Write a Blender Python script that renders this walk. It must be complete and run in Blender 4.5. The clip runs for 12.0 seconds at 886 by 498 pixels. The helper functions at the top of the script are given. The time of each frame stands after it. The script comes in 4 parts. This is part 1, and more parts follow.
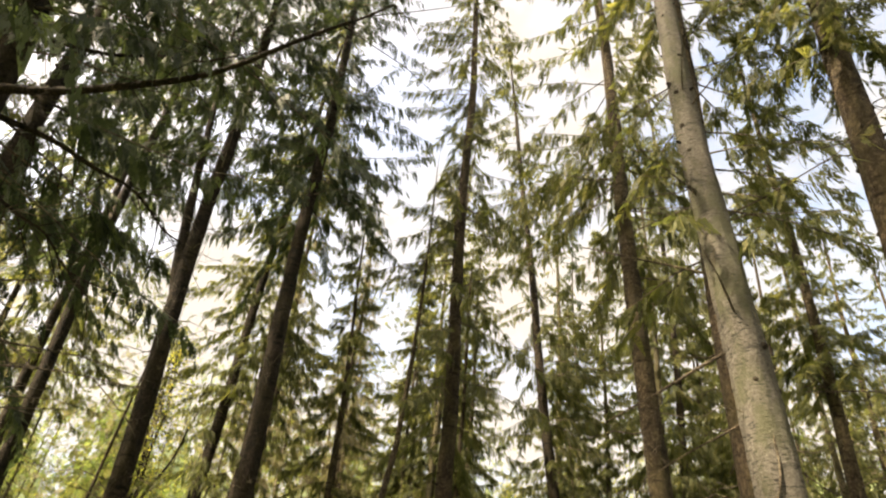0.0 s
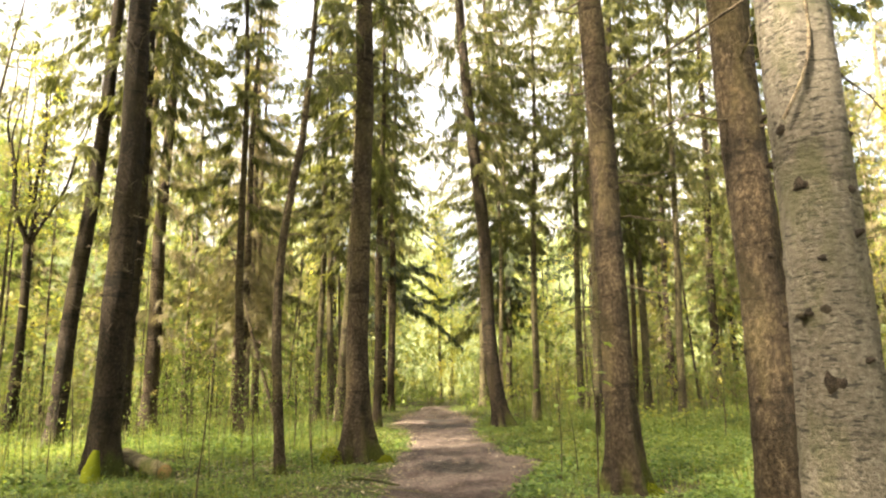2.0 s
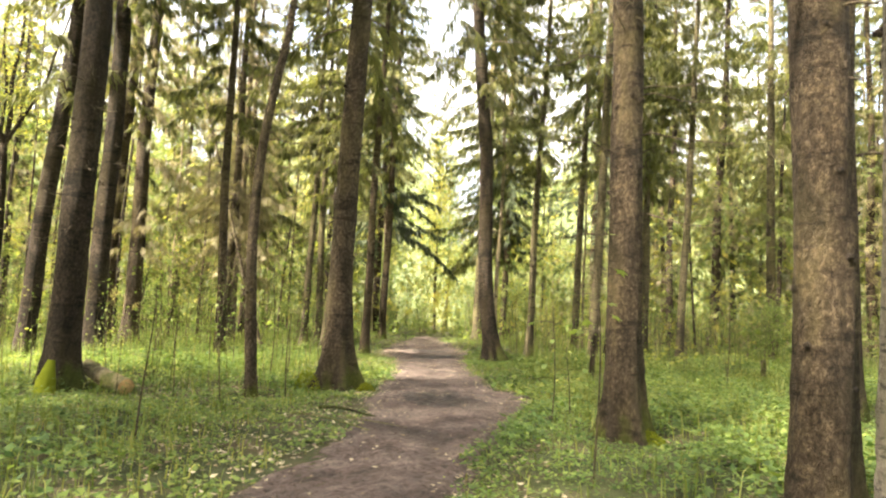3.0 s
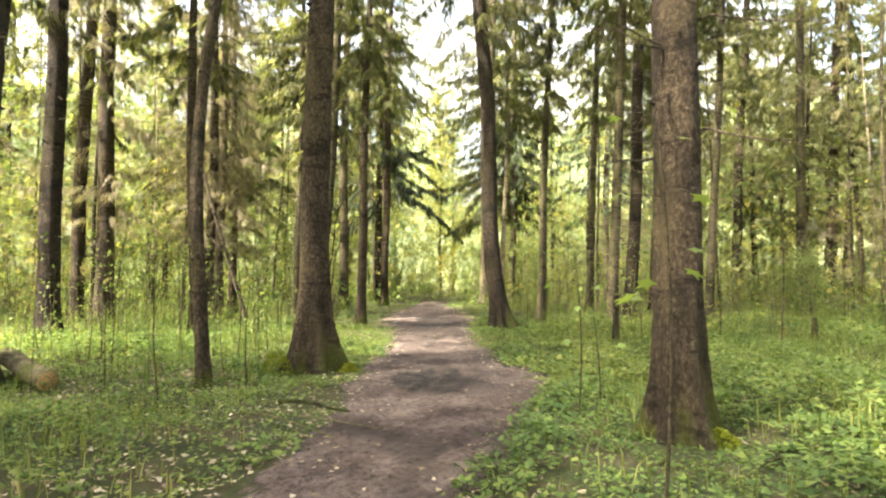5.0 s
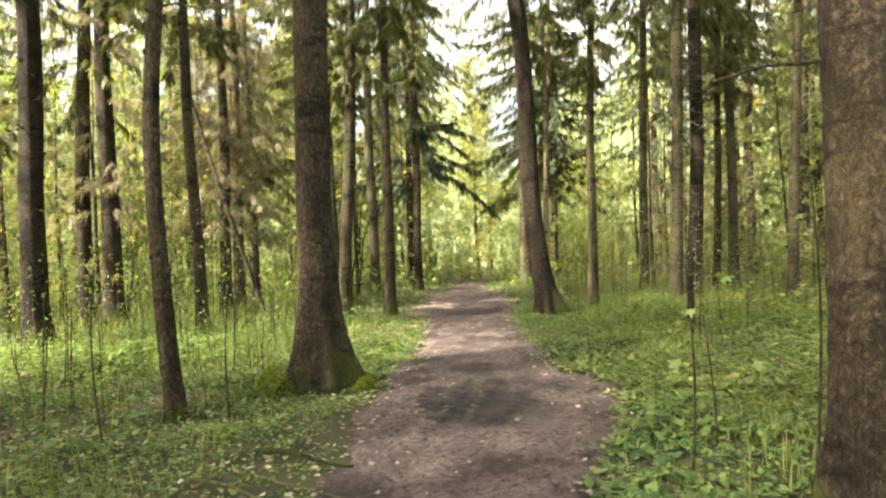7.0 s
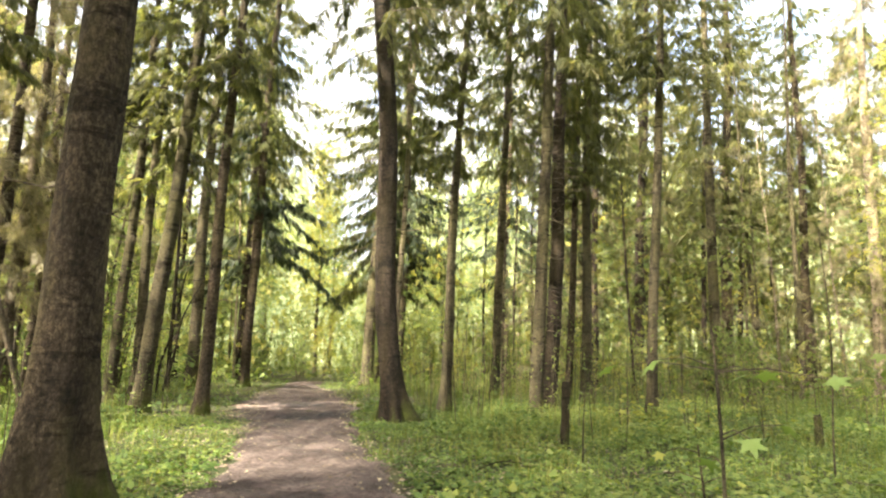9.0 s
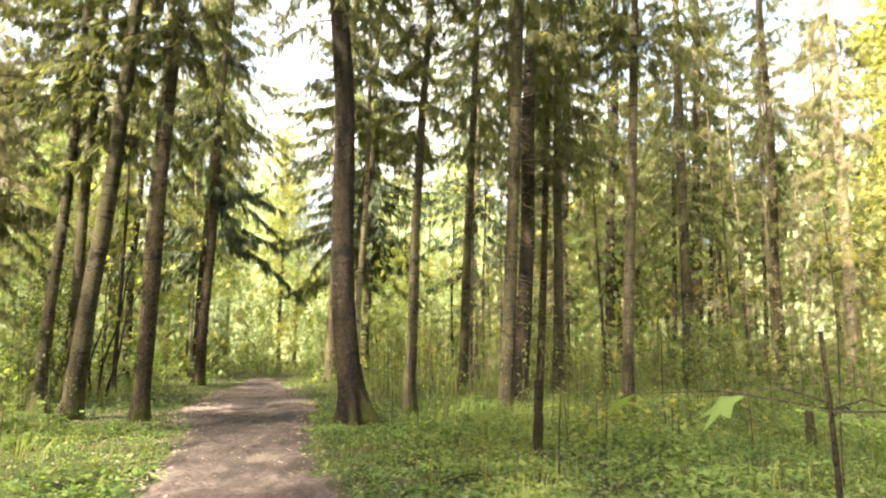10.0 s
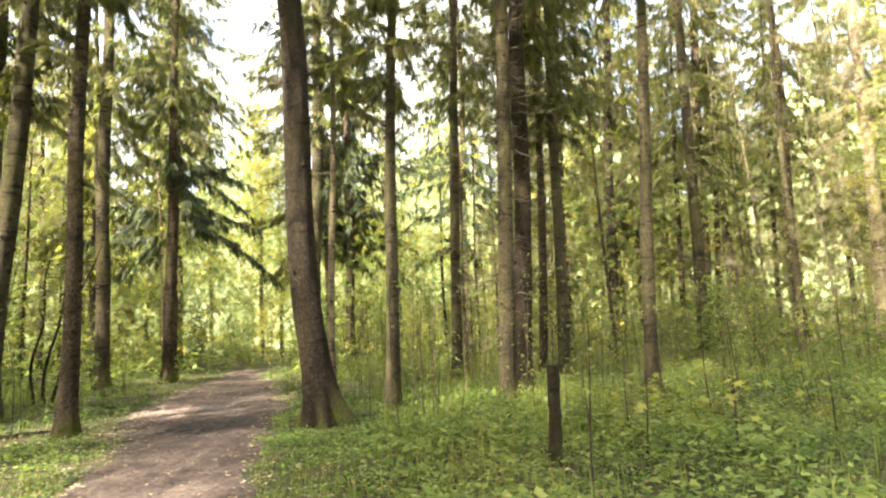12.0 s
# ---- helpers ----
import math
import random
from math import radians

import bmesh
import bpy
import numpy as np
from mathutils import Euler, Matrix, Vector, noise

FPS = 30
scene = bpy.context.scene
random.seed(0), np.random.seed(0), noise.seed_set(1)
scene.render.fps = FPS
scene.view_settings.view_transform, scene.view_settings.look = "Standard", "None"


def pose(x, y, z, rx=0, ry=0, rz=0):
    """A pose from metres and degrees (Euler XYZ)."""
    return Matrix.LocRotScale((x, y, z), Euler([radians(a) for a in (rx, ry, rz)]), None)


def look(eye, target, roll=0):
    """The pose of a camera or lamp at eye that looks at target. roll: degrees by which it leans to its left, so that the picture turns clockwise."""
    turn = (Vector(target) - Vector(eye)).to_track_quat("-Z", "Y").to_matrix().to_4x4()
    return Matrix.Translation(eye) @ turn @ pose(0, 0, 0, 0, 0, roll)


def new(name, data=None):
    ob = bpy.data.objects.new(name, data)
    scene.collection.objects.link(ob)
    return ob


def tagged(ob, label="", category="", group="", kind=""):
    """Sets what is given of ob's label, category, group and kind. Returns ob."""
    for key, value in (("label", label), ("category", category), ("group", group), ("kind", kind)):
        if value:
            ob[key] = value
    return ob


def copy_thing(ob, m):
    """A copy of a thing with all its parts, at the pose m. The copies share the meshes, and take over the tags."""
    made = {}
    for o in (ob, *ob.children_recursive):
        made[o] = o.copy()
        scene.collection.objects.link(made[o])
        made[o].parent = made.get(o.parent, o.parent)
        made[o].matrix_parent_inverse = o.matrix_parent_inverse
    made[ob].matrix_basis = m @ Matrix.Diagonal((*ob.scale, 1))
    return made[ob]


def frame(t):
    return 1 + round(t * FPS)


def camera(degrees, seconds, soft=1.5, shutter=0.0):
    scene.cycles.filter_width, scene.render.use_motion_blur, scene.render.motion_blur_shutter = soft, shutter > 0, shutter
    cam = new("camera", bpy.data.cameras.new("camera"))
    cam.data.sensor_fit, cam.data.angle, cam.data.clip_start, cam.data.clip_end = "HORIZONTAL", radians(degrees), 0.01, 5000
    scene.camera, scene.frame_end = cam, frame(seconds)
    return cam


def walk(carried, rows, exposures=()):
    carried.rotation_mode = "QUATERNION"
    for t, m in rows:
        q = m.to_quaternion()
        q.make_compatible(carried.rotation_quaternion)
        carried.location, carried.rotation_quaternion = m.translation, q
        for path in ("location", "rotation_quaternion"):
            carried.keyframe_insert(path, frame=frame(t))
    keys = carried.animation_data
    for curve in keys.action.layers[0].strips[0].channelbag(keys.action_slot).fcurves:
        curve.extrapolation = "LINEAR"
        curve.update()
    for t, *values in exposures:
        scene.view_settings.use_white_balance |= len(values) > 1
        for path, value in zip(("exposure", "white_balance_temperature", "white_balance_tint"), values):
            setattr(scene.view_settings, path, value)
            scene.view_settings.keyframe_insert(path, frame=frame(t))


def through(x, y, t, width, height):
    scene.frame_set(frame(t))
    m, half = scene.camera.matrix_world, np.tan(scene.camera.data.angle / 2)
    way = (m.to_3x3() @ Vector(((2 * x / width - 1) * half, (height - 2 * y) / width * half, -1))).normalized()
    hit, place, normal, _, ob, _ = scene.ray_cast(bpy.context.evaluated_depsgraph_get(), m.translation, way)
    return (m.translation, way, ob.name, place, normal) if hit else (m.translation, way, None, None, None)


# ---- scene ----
cam = camera(70.7, 12.0, soft=2.15, shutter=0.0)
PATH = [
    (0, (1.917, 0.131, 1.629), (2.731, 3.286, 3.950), 4.45),
    (0.5, (2.092, 0.618, 1.571), (3.238, 3.830, 3.661), -0.09),
    (1, (2.374, 1.112, 1.492), (3.706, 4.527, 3.094), -2.73),
    (1.5, (2.614, 1.659, 1.415), (4.011, 5.205, 2.631), 1.91),
    (2, (2.808, 2.230, 1.411), (4.304, 5.844, 2.248), -1.46),
    (2.5, (3.104, 2.682, 1.390), (4.594, 6.342, 2.005), -0.78),
    (3, (3.307, 3.127, 1.343), (4.824, 6.804, 1.765), 1.92),
    (3.5, (3.558, 3.564, 1.337), (5.106, 7.249, 1.500), 0.01),
    (5.5, (4.475, 5.335, 1.345), (5.918, 9.060, 1.550), 0.43),
    (6, (4.699, 5.837, 1.262), (6.009, 9.611, 1.465), 2.54),
    (6.5, (4.846, 6.310, 1.327), (6.116, 10.102, 1.409), 0.79),
    (7, (5.018, 6.717, 1.452), (6.276, 10.514, 1.510), -2.69),
    (7.5, (5.162, 7.253, 1.348), (6.813, 10.881, 1.692), 0.28),
    (9.5, (6.025, 8.981, 1.311), (8.230, 12.250, 1.980), -0.01),
    (10, (6.375, 9.362, 1.392), (8.675, 12.572, 2.026), 0.11),
    (10.5, (6.612, 9.823, 1.395), (9.016, 12.947, 2.073), 2.59),
    (11, (7.097, 10.256, 1.321), (9.467, 13.415, 1.959), 1.74),
    (11.5, (7.517, 10.660, 1.354), (9.892, 13.837, 1.874), -0.12),
    (12, (7.805, 11.047, 1.425), (10.156, 14.246, 1.918), -3.13),
]
EXPOSURE = 3.24
KELVIN = 6900
walk(cam, [(t, look(eye, target, roll)) for t, eye, target, roll in PATH], [
    (0, EXPOSURE - 1.05, KELVIN + 1200, 10), (0.6, EXPOSURE - 0.85, KELVIN + 1300, 10), (1.2, EXPOSURE - 0.4, KELVIN + 1300, 10),
    (2.5, EXPOSURE + 0.12, KELVIN + 800, 10), (3.5, EXPOSURE + 0.25, KELVIN + 100, 10), (5.5, EXPOSURE + 0.2, KELVIN, 10),
    (7.5, EXPOSURE - 0.05, KELVIN, 10), (9.5, EXPOSURE + 0.1, KELVIN + 100, 10), (10.5, EXPOSURE, KELVIN + 200, 10),
    (11.2, EXPOSURE + 0.12, KELVIN + 200, 10), (12, EXPOSURE + 0.15, KELVIN + 200, 10)])

# ---- world and sun ----
SUN_UP, SUN_FROM = 47.0, 262.0          # degrees above the horizon, compass bearing from +y clockwise
CLOUD = 1.6                             # brightness of the cloud cover
world = bpy.data.worlds.new("sky")
scene.world = world
world.use_nodes = True
sky = world.node_tree.nodes.new("ShaderNodeTexSky")
sky.sky_type, sky.sun_disc = "NISHITA", False
sky.sun_elevation, sky.sun_rotation = radians(SUN_UP), radians(SUN_FROM)
sky.air_density, sky.dust_density = 1.0, 9.0
back = world.node_tree.nodes["Background"]
back.inputs["Strength"].default_value = 0.15
# broken white cloud over the whole sky
wn, wl = world.node_tree.nodes, world.node_tree.links
cloud_at = wn.new("ShaderNodeTexCoord")
cloud_map = wn.new("ShaderNodeMapping")
cloud_map.inputs["Scale"].default_value = (1.0, 1.0, 1.8)
cloud = wn.new("ShaderNodeTexNoise")
cloud.inputs["Scale"].default_value, cloud.inputs["Detail"].default_value, cloud.inputs["Roughness"].default_value = 3.4, 7.0, 0.6
cover = wn.new("ShaderNodeMapRange")
cover.inputs["From Min"].default_value, cover.inputs["From Max"].default_value = 0.36, 0.56
over = wn.new("ShaderNodeMix")
over.data_type = "RGBA"
over.inputs[7].default_value = (CLOUD, CLOUD, CLOUD * 1.03, 1)
wl.new(cloud_at.outputs["Generated"], cloud_map.inputs["Vector"])
wl.new(cloud_map.outputs["Vector"], cloud.inputs["Vector"])
wl.new(cloud.outputs["Fac"], cover.inputs["Value"])
wl.new(cover.outputs["Result"], over.inputs[0])
wl.new(sky.outputs["Color"], over.inputs[6])
wl.new(over.outputs[2], back.inputs["Color"])
sun_data = bpy.data.lights.new("sun", "SUN")
sun_data.energy, sun_data.angle, sun_data.color = 4.2, radians(3.0), (1.0, 0.92, 0.78)
sun = new("sun", sun_data)
az, el = radians(SUN_FROM), radians(SUN_UP)
toward = Vector((math.sin(az) * math.cos(el), math.cos(az) * math.cos(el), math.sin(el)))
sun.matrix_world = look(toward * 60, (0, 0, 0))


# ---- materials ----
def material(name):
    m = bpy.data.materials.new(name)
    m.use_nodes = True
    t = m.node_tree
    return m, t, t.nodes["Principled BSDF"], t.nodes, t.links


def tex_coord(t, scale, detail=6.0, rough=0.6, stretch=(1, 1, 1), kind="Object"):
    c = t.nodes.new("ShaderNodeTexCoord")
    mp = t.nodes.new("ShaderNodeMapping")
    mp.inputs["Scale"].default_value = stretch
    t.links.new(c.outputs[kind], mp.inputs["Vector"])
    n = t.nodes.new("ShaderNodeTexNoise")
    n.inputs["Scale"].default_value, n.inputs["Detail"].default_value, n.inputs["Roughness"].default_value = scale, detail, rough
    t.links.new(mp.outputs["Vector"], n.inputs["Vector"])
    return n, mp


def ramp(t, source, *stops):
    r = t.nodes.new("ShaderNodeValToRGB")
    while len(r.color_ramp.elements) < len(stops):
        r.color_ramp.elements.new(0.5)
    for e, (p, c) in zip(r.color_ramp.elements, stops):
        e.position, e.color = p, (*c, 1)
    t.links.new(source, r.inputs["Fac"])
    return r.outputs["Color"]


def blend(t, fac, a, b, how="MIX"):
    x = t.nodes.new("ShaderNodeMix")
    x.data_type, x.blend_type = "RGBA", how
    for slot, v in ((0, fac), (6, a), (7, b)):
        if isinstance(v, (int, float)):
            x.inputs[slot].default_value = v
        elif isinstance(v, tuple):
            x.inputs[slot].default_value = (*v, 1)
        else:
            t.links.new(v, x.inputs[slot])
    return x.outputs[2]


def bump(t, bsdf, height, strength, distance):
    b = t.nodes.new("ShaderNodeBump")
    b.inputs["Strength"].default_value, b.inputs["Distance"].default_value = strength, distance
    t.links.new(height, b.inputs["Height"])
    t.links.new(b.outputs["Normal"], bsdf.inputs["Normal"])


def bark(name, dark, mid, light, moss, scales=1.0, moss_to=0.9):
    """Conifer bark: small scales, broad stains, dark rings of old whorls, grey-green algae, and moss above the roots."""
    m, t, p, nodes, links = material(name)
    fine, _ = tex_coord(t, 26 * scales, 7, 0.62, (1, 1, 0.6))
    broad, _ = tex_coord(t, 2.6, 4, 0.6, (1, 1, 0.5))
    ring, _ = tex_coord(t, 3.0, 4, 0.65, (0.8, 0.8, 3.4))
    algae, _ = tex_coord(t, 1.7, 5, 0.65, (1, 1, 0.3))
    c = nodes.new("ShaderNodeTexCoord")
    mp = nodes.new("ShaderNodeMapping")
    mp.inputs["Scale"].default_value = (1, 1, 0.62)
    links.new(c.outputs["Object"], mp.inputs["Vector"])
    v = nodes.new("ShaderNodeTexVoronoi")
    v.feature, v.inputs["Scale"].default_value = "DISTANCE_TO_EDGE", 30 * scales
    warp = nodes.new("ShaderNodeMix")
    warp.data_type, warp.inputs[0].default_value = "VECTOR", 0.10
    links.new(mp.outputs["Vector"], warp.inputs[4])
    links.new(fine.outputs["Color"], warp.inputs[5])
    links.new(warp.outputs[1], v.inputs["Vector"])
    col = ramp(t, fine.outputs["Fac"], (0.32, dark), (0.5, mid), (0.70, light))
    crack = ramp(t, v.outputs["Distance"], (0.0, (0.25, 0.22, 0.20)), (0.13, (1, 1, 1)))
    col = blend(t, 0.85, col, crack, "MULTIPLY")
    green = ramp(t, algae.outputs["Fac"], (0.46, (0, 0, 0)), (0.62, (0.55, 0.55, 0.55)))
    col = blend(t, green, col, tuple(q * k for q, k in zip(mid, (1.15, 1.30, 0.80))))
    stain = ramp(t, broad.outputs["Fac"], (0.38, (0.45, 0.42, 0.39)), (0.58, (1.18, 1.12, 1.02)))
    col = blend(t, 0.9, col, stain, "MULTIPLY")
    rings = ramp(t, ring.outputs["Fac"], (0.36, (0.25, 0.22, 0.20)), (0.46, (1, 1, 1)))
    col = blend(t, 0.85, col, rings, "MULTIPLY")
    sep = nodes.new("ShaderNodeSeparateXYZ")
    links.new(c.outputs["Object"], sep.inputs["Vector"])
    up = nodes.new("ShaderNodeMapRange")
    up.inputs["From Min"].default_value, up.inputs["From Max"].default_value = 0.05, moss_to
    up.inputs["To Min"].default_value, up.inputs["To Max"].default_value = 0.20, -0.12
    links.new(sep.outputs["Z"], up.inputs["Value"])
    add = nodes.new("ShaderNodeMath")
    links.new(broad.outputs["Fac"], add.inputs[0])
    links.new(up.outputs["Result"], add.inputs[1])
    fac = ramp(t, add.outputs[0], (0.60, (0, 0, 0)), (0.74, (0.85, 0.85, 0.85)))
    mossy = ramp(t, fine.outputs["Fac"], (0.3, tuple(k * 0.4 for k in moss)), (0.7, moss))
    col = blend(t, fac, col, mossy)
    links.new(col, p.inputs["Base Color"])
    p.inputs["Roughness"].default_value = 0.88
    p.inputs["Specular IOR Level"].default_value = 0.25
    h = blend(t, 0.5, v.outputs["Distance"], fine.outputs["Fac"], "ADD")
    h = blend(t, 0.35, h, ring.outputs["Fac"], "ADD")
    bump(t, p, h, 0.85, 0.06)
    return m


def birch_bark(name):
    """Old birch: pale grey paper with short dark level dashes, broad dark bands and yellow-green moss."""
    m, t, p, nodes, links = material(name)
    fine, _ = tex_coord(t, 34, 8, 0.7)
    dash, _ = tex_coord(t, 13, 3, 0.55, (1, 1, 4.2))
    band, _ = tex_coord(t, 4.0, 4, 0.65, (0.7, 0.7, 3.0))
    broad, _ = tex_coord(t, 2.0, 5, 0.65, (1, 1, 0.45))
    col = ramp(t, fine.outputs["Fac"], (0.32, (0.046, 0.039, 0.029)), (0.5, (0.092, 0.081, 0.063)), (0.68, (0.152, 0.139, 0.114)))
    dark = ramp(t, dash.outputs["Fac"], (0.38, (0.08, 0.065, 0.05)), (0.44, (1, 1, 1)))
    col = blend(t, 0.9, col, dark, "MULTIPLY")
    bands = ramp(t, band.outputs["Fac"], (0.33, (0.30, 0.27, 0.23)), (0.44, (1, 1, 1)))
    col = blend(t, 0.85, col, bands, "MULTIPLY")
    moss = ramp(t, broad.outputs["Fac"], (0.49, (0, 0, 0)), (0.60, (0.75, 0.75, 0.75)))
    col = blend(t, moss, col, (0.050, 0.052, 0.018))
    links.new(col, p.inputs["Base Color"])
    p.inputs["Roughness"].default_value = 0.8
    h = blend(t, 0.5, fine.outputs["Fac"], dash.outputs["Fac"], "ADD")
    bump(t, p, h, 0.9, 0.04)
    return m


def leaf(name, stops, through=0.5, rough=0.55, gloss=0.3, gaps=0.0, fine=25, strand=(1, 1, 1)):
    """Thin leaf: each leaf takes its own tone, and light shines through it."""
    m, t, p, nodes, links = material(name)
    g = nodes.new("ShaderNodeNewGeometry")
    n, _ = tex_coord(t, 0.35, 2, 0.5, kind="Object")
    mixv = nodes.new("ShaderNodeMath")
    mixv.operation = "MULTIPLY_ADD"
    links.new(g.outputs["Random Per Island"], mixv.inputs[0])
    mixv.inputs[1].default_value = 0.65
    half = nodes.new("ShaderNodeMath")
    half.operation = "MULTIPLY_ADD"
    links.new(n.outputs["Fac"], half.inputs[0])
    half.inputs[1].default_value, half.inputs[2].default_value = 0.9, -0.28
    links.new(half.outputs[0], mixv.inputs[2])
    col = ramp(t, mixv.outputs[0], *stops)
    links.new(col, p.inputs["Base Color"])
    p.inputs["Roughness"].default_value = rough
    p.inputs["Specular IOR Level"].default_value = gloss
    tr = nodes.new("ShaderNodeBsdfTranslucent")
    warm = blend(t, 1.0, col, (1.12, 1.18, 0.65), "MULTIPLY")
    links.new(warm, tr.inputs["Color"])
    mx = nodes.new("ShaderNodeMixShader")
    mx.inputs[0].default_value = through
    links.new(p.outputs[0], mx.inputs[1])
    links.new(tr.outputs[0], mx.inputs[2])
    last = mx.outputs[0]
    if gaps:
        # the open spaces between the needles or leaflets of one spray
        lace, _ = tex_coord(t, fine, 2, 0.6, strand)
        cut = ramp(t, lace.outputs["Fac"], (gaps - 0.01, (0, 0, 0)), (gaps + 0.01, (1, 1, 1)))
        clear = nodes.new("ShaderNodeBsdfTransparent")
        mx2 = nodes.new("ShaderNodeMixShader")
        links.new(cut, mx2.inputs[0])
        links.new(clear.outputs[0], mx2.inputs[1])
        links.new(last, mx2.inputs[2])
        last = mx2.outputs[0]
    links.new(last, nodes["Material Output"].inputs["Surface"])
    return m


def soil(name, stops, scale, rough=0.95):
    m, t, p, nodes, links = material(name)
    fine, _ = tex_coord(t, 60, 8, 0.75)
    broad, _ = tex_coord(t, scale, 6, 0.62)
    col = ramp(t, broad.outputs["Fac"], *stops)
    grain = ramp(t, fine.outputs["Fac"], (0.38, (0.45, 0.45, 0.45)), (0.62, (1.35, 1.32, 1.3)))
    col = blend(t, 0.8, col, grain, "MULTIPLY")
    links.new(col, p.inputs["Base Color"])
    p.inputs["Roughness"].default_value = rough
    p.inputs["Specular IOR Level"].default_value = 0.3
    h = blend(t, 0.5, fine.outputs["Fac"], broad.outputs["Fac"], "ADD")
    bump(t, p, h, 0.9, 0.03)
    return m


def trodden(name):
    """Bare trodden earth: dry pale crowns, dark damp hollows, crumbs and grit."""
    m, t, p, nodes, links = material(name)
    grit, _ = tex_coord(t, 75, 8, 0.75)
    crumb, _ = tex_coord(t, 17, 6, 0.7)
    broad, _ = tex_coord(t, 1.1, 6, 0.68)
    damp, _ = tex_coord(t, 0.75, 7, 0.72, (1.3, 0.7, 1))
    col = ramp(t, broad.outputs["Fac"], (0.36, (0.050, 0.037, 0.034)), (0.48, (0.106, 0.082, 0.075)), (0.60, (0.172, 0.138, 0.126)))
    lumps = ramp(t, crumb.outputs["Fac"], (0.38, (0.38, 0.36, 0.35)), (0.50, (1, 1, 1)), (0.64, (1.35, 1.33, 1.31)))
    col = blend(t, 0.9, col, lumps, "MULTIPLY")
    grain = ramp(t, grit.outputs["Fac"], (0.36, (0.50, 0.49, 0.48)), (0.64, (1.4, 1.37, 1.34)))
    col = blend(t, 0.75, col, grain, "MULTIPLY")
    wet = ramp(t, damp.outputs["Fac"], (0.47, (0, 0, 0)), (0.58, (0.85, 0.85, 0.85)))
    col = blend(t, wet, col, blend(t, 1.0, col, (0.42, 0.39, 0.38), "MULTIPLY"))
    links.new(col, p.inputs["Base Color"])
    links.new(ramp(t, wet, (0.0, (0.95, 0.95, 0.95)), (0.8, (0.6, 0.6, 0.6))), p.inputs["Roughness"])
    p.inputs["Specular IOR Level"].default_value = 0.3
    h = blend(t, 0.5, crumb.outputs["Fac"], grit.outputs["Fac"], "ADD")
    bump(t, p, h, 1.0, 0.05)
    return m


M_SPRUCE = bark("spruce_bark", (0.026, 0.020, 0.014), (0.076, 0.059, 0.041), (0.165, 0.136, 0.101), (0.085, 0.105, 0.014))
M_DARK = bark("dark_bark", (0.015, 0.012, 0.009), (0.042, 0.032, 0.024), (0.098, 0.076, 0.056), (0.075, 0.095, 0.016))
M_GREY = bark("grey_green_bark", (0.060, 0.052, 0.034), (0.112, 0.100, 0.064), (0.18, 0.164, 0.112), (0.10, 0.12, 0.02), 1.3)
M_PALE = bark("pale_bark", (0.20, 0.17, 0.13), (0.36, 0.31, 0.24), (0.5, 0.45, 0.36), (0.14, 0.17, 0.04), 1.2)
M_BIRCH = birch_bark("birch_bark")
M_TWIG = bark("dead_twig", (0.07, 0.058, 0.045), (0.14, 0.115, 0.088), (0.24, 0.20, 0.15), (0.12, 0.14, 0.05))
M_KNOT = bark("knot_bark", (0.018, 0.014, 0.011), (0.04, 0.031, 0.025), (0.08, 0.062, 0.05), (0.05, 0.05, 0.02), 1.5)
M_NEEDLE = leaf("spruce_needles", ((0.1, (0.052, 0.062, 0.026)), (0.5, (0.112, 0.122, 0.050)), (0.9, (0.205, 0.192, 0.080))), 0.6, gaps=0.455, fine=46, strand=(1, 1, 0.35))
M_NEEDLE_DARK = leaf("dark_spruce_needles", ((0.1, (0.026, 0.038, 0.022)), (0.5, (0.055, 0.075, 0.040)), (0.9, (0.10, 0.122, 0.058))), 0.42, gaps=0.45, fine=46, strand=(1, 1, 0.35))
M_NEEDLE_DRY = leaf("dry_spruce_needles", ((0.1, (0.11, 0.095, 0.062)), (0.5, (0.21, 0.18, 0.115)), (0.9, (0.28, 0.26, 0.15))), 0.5, gaps=0.52, fine=50, strand=(1, 1, 0.3))
M_LEAF = leaf("green_leaves", ((0.1, (0.075, 0.12, 0.032)), (0.5, (0.15, 0.205, 0.06)), (0.9, (0.27, 0.30, 0.105))), 0.55)
M_YELLOW = leaf("autumn_leaves", ((0.1, (0.16, 0.19, 0.05)), (0.55, (0.29, 0.30, 0.08)), (0.95, (0.46, 0.37, 0.085))), 0.55)
# paler copies of the leaf colours: brightness and haze of distance painted in
M_FAR_LEAF = leaf("hazy_distant_leaves", ((0.1, (0.085, 0.13, 0.05)), (0.5, (0.18, 0.225, 0.09)), (0.9, (0.30, 0.315, 0.14))), 0.62, gaps=0.50, fine=20)
M_FAR_YELLOW = leaf("hazy_distant_autumn_leaves", ((0.1, (0.19, 0.22, 0.06)), (0.55, (0.33, 0.33, 0.10)), (0.95, (0.5, 0.41, 0.10))), 0.55, gaps=0.50, fine=20)
M_HERB = leaf("herb_leaves", ((0.08, (0.036, 0.074, 0.022)), (0.45, (0.108, 0.172, 0.048)), (0.75, (0.185, 0.245, 0.066)), (0.95, (0.29, 0.31, 0.09))), 0.45, 0.5, 0.3)
M_GRASS = leaf("grass_blades", ((0.1, (0.07, 0.105, 0.025)), (0.5, (0.145, 0.18, 0.045)), (0.9, (0.28, 0.27, 0.10))), 0.5)
M_LITTER = leaf("fallen_leaves", ((0.1, (0.12, 0.085, 0.055)), (0.5, (0.22, 0.17, 0.115)), (0.9, (0.46, 0.41, 0.30))), 0.15)
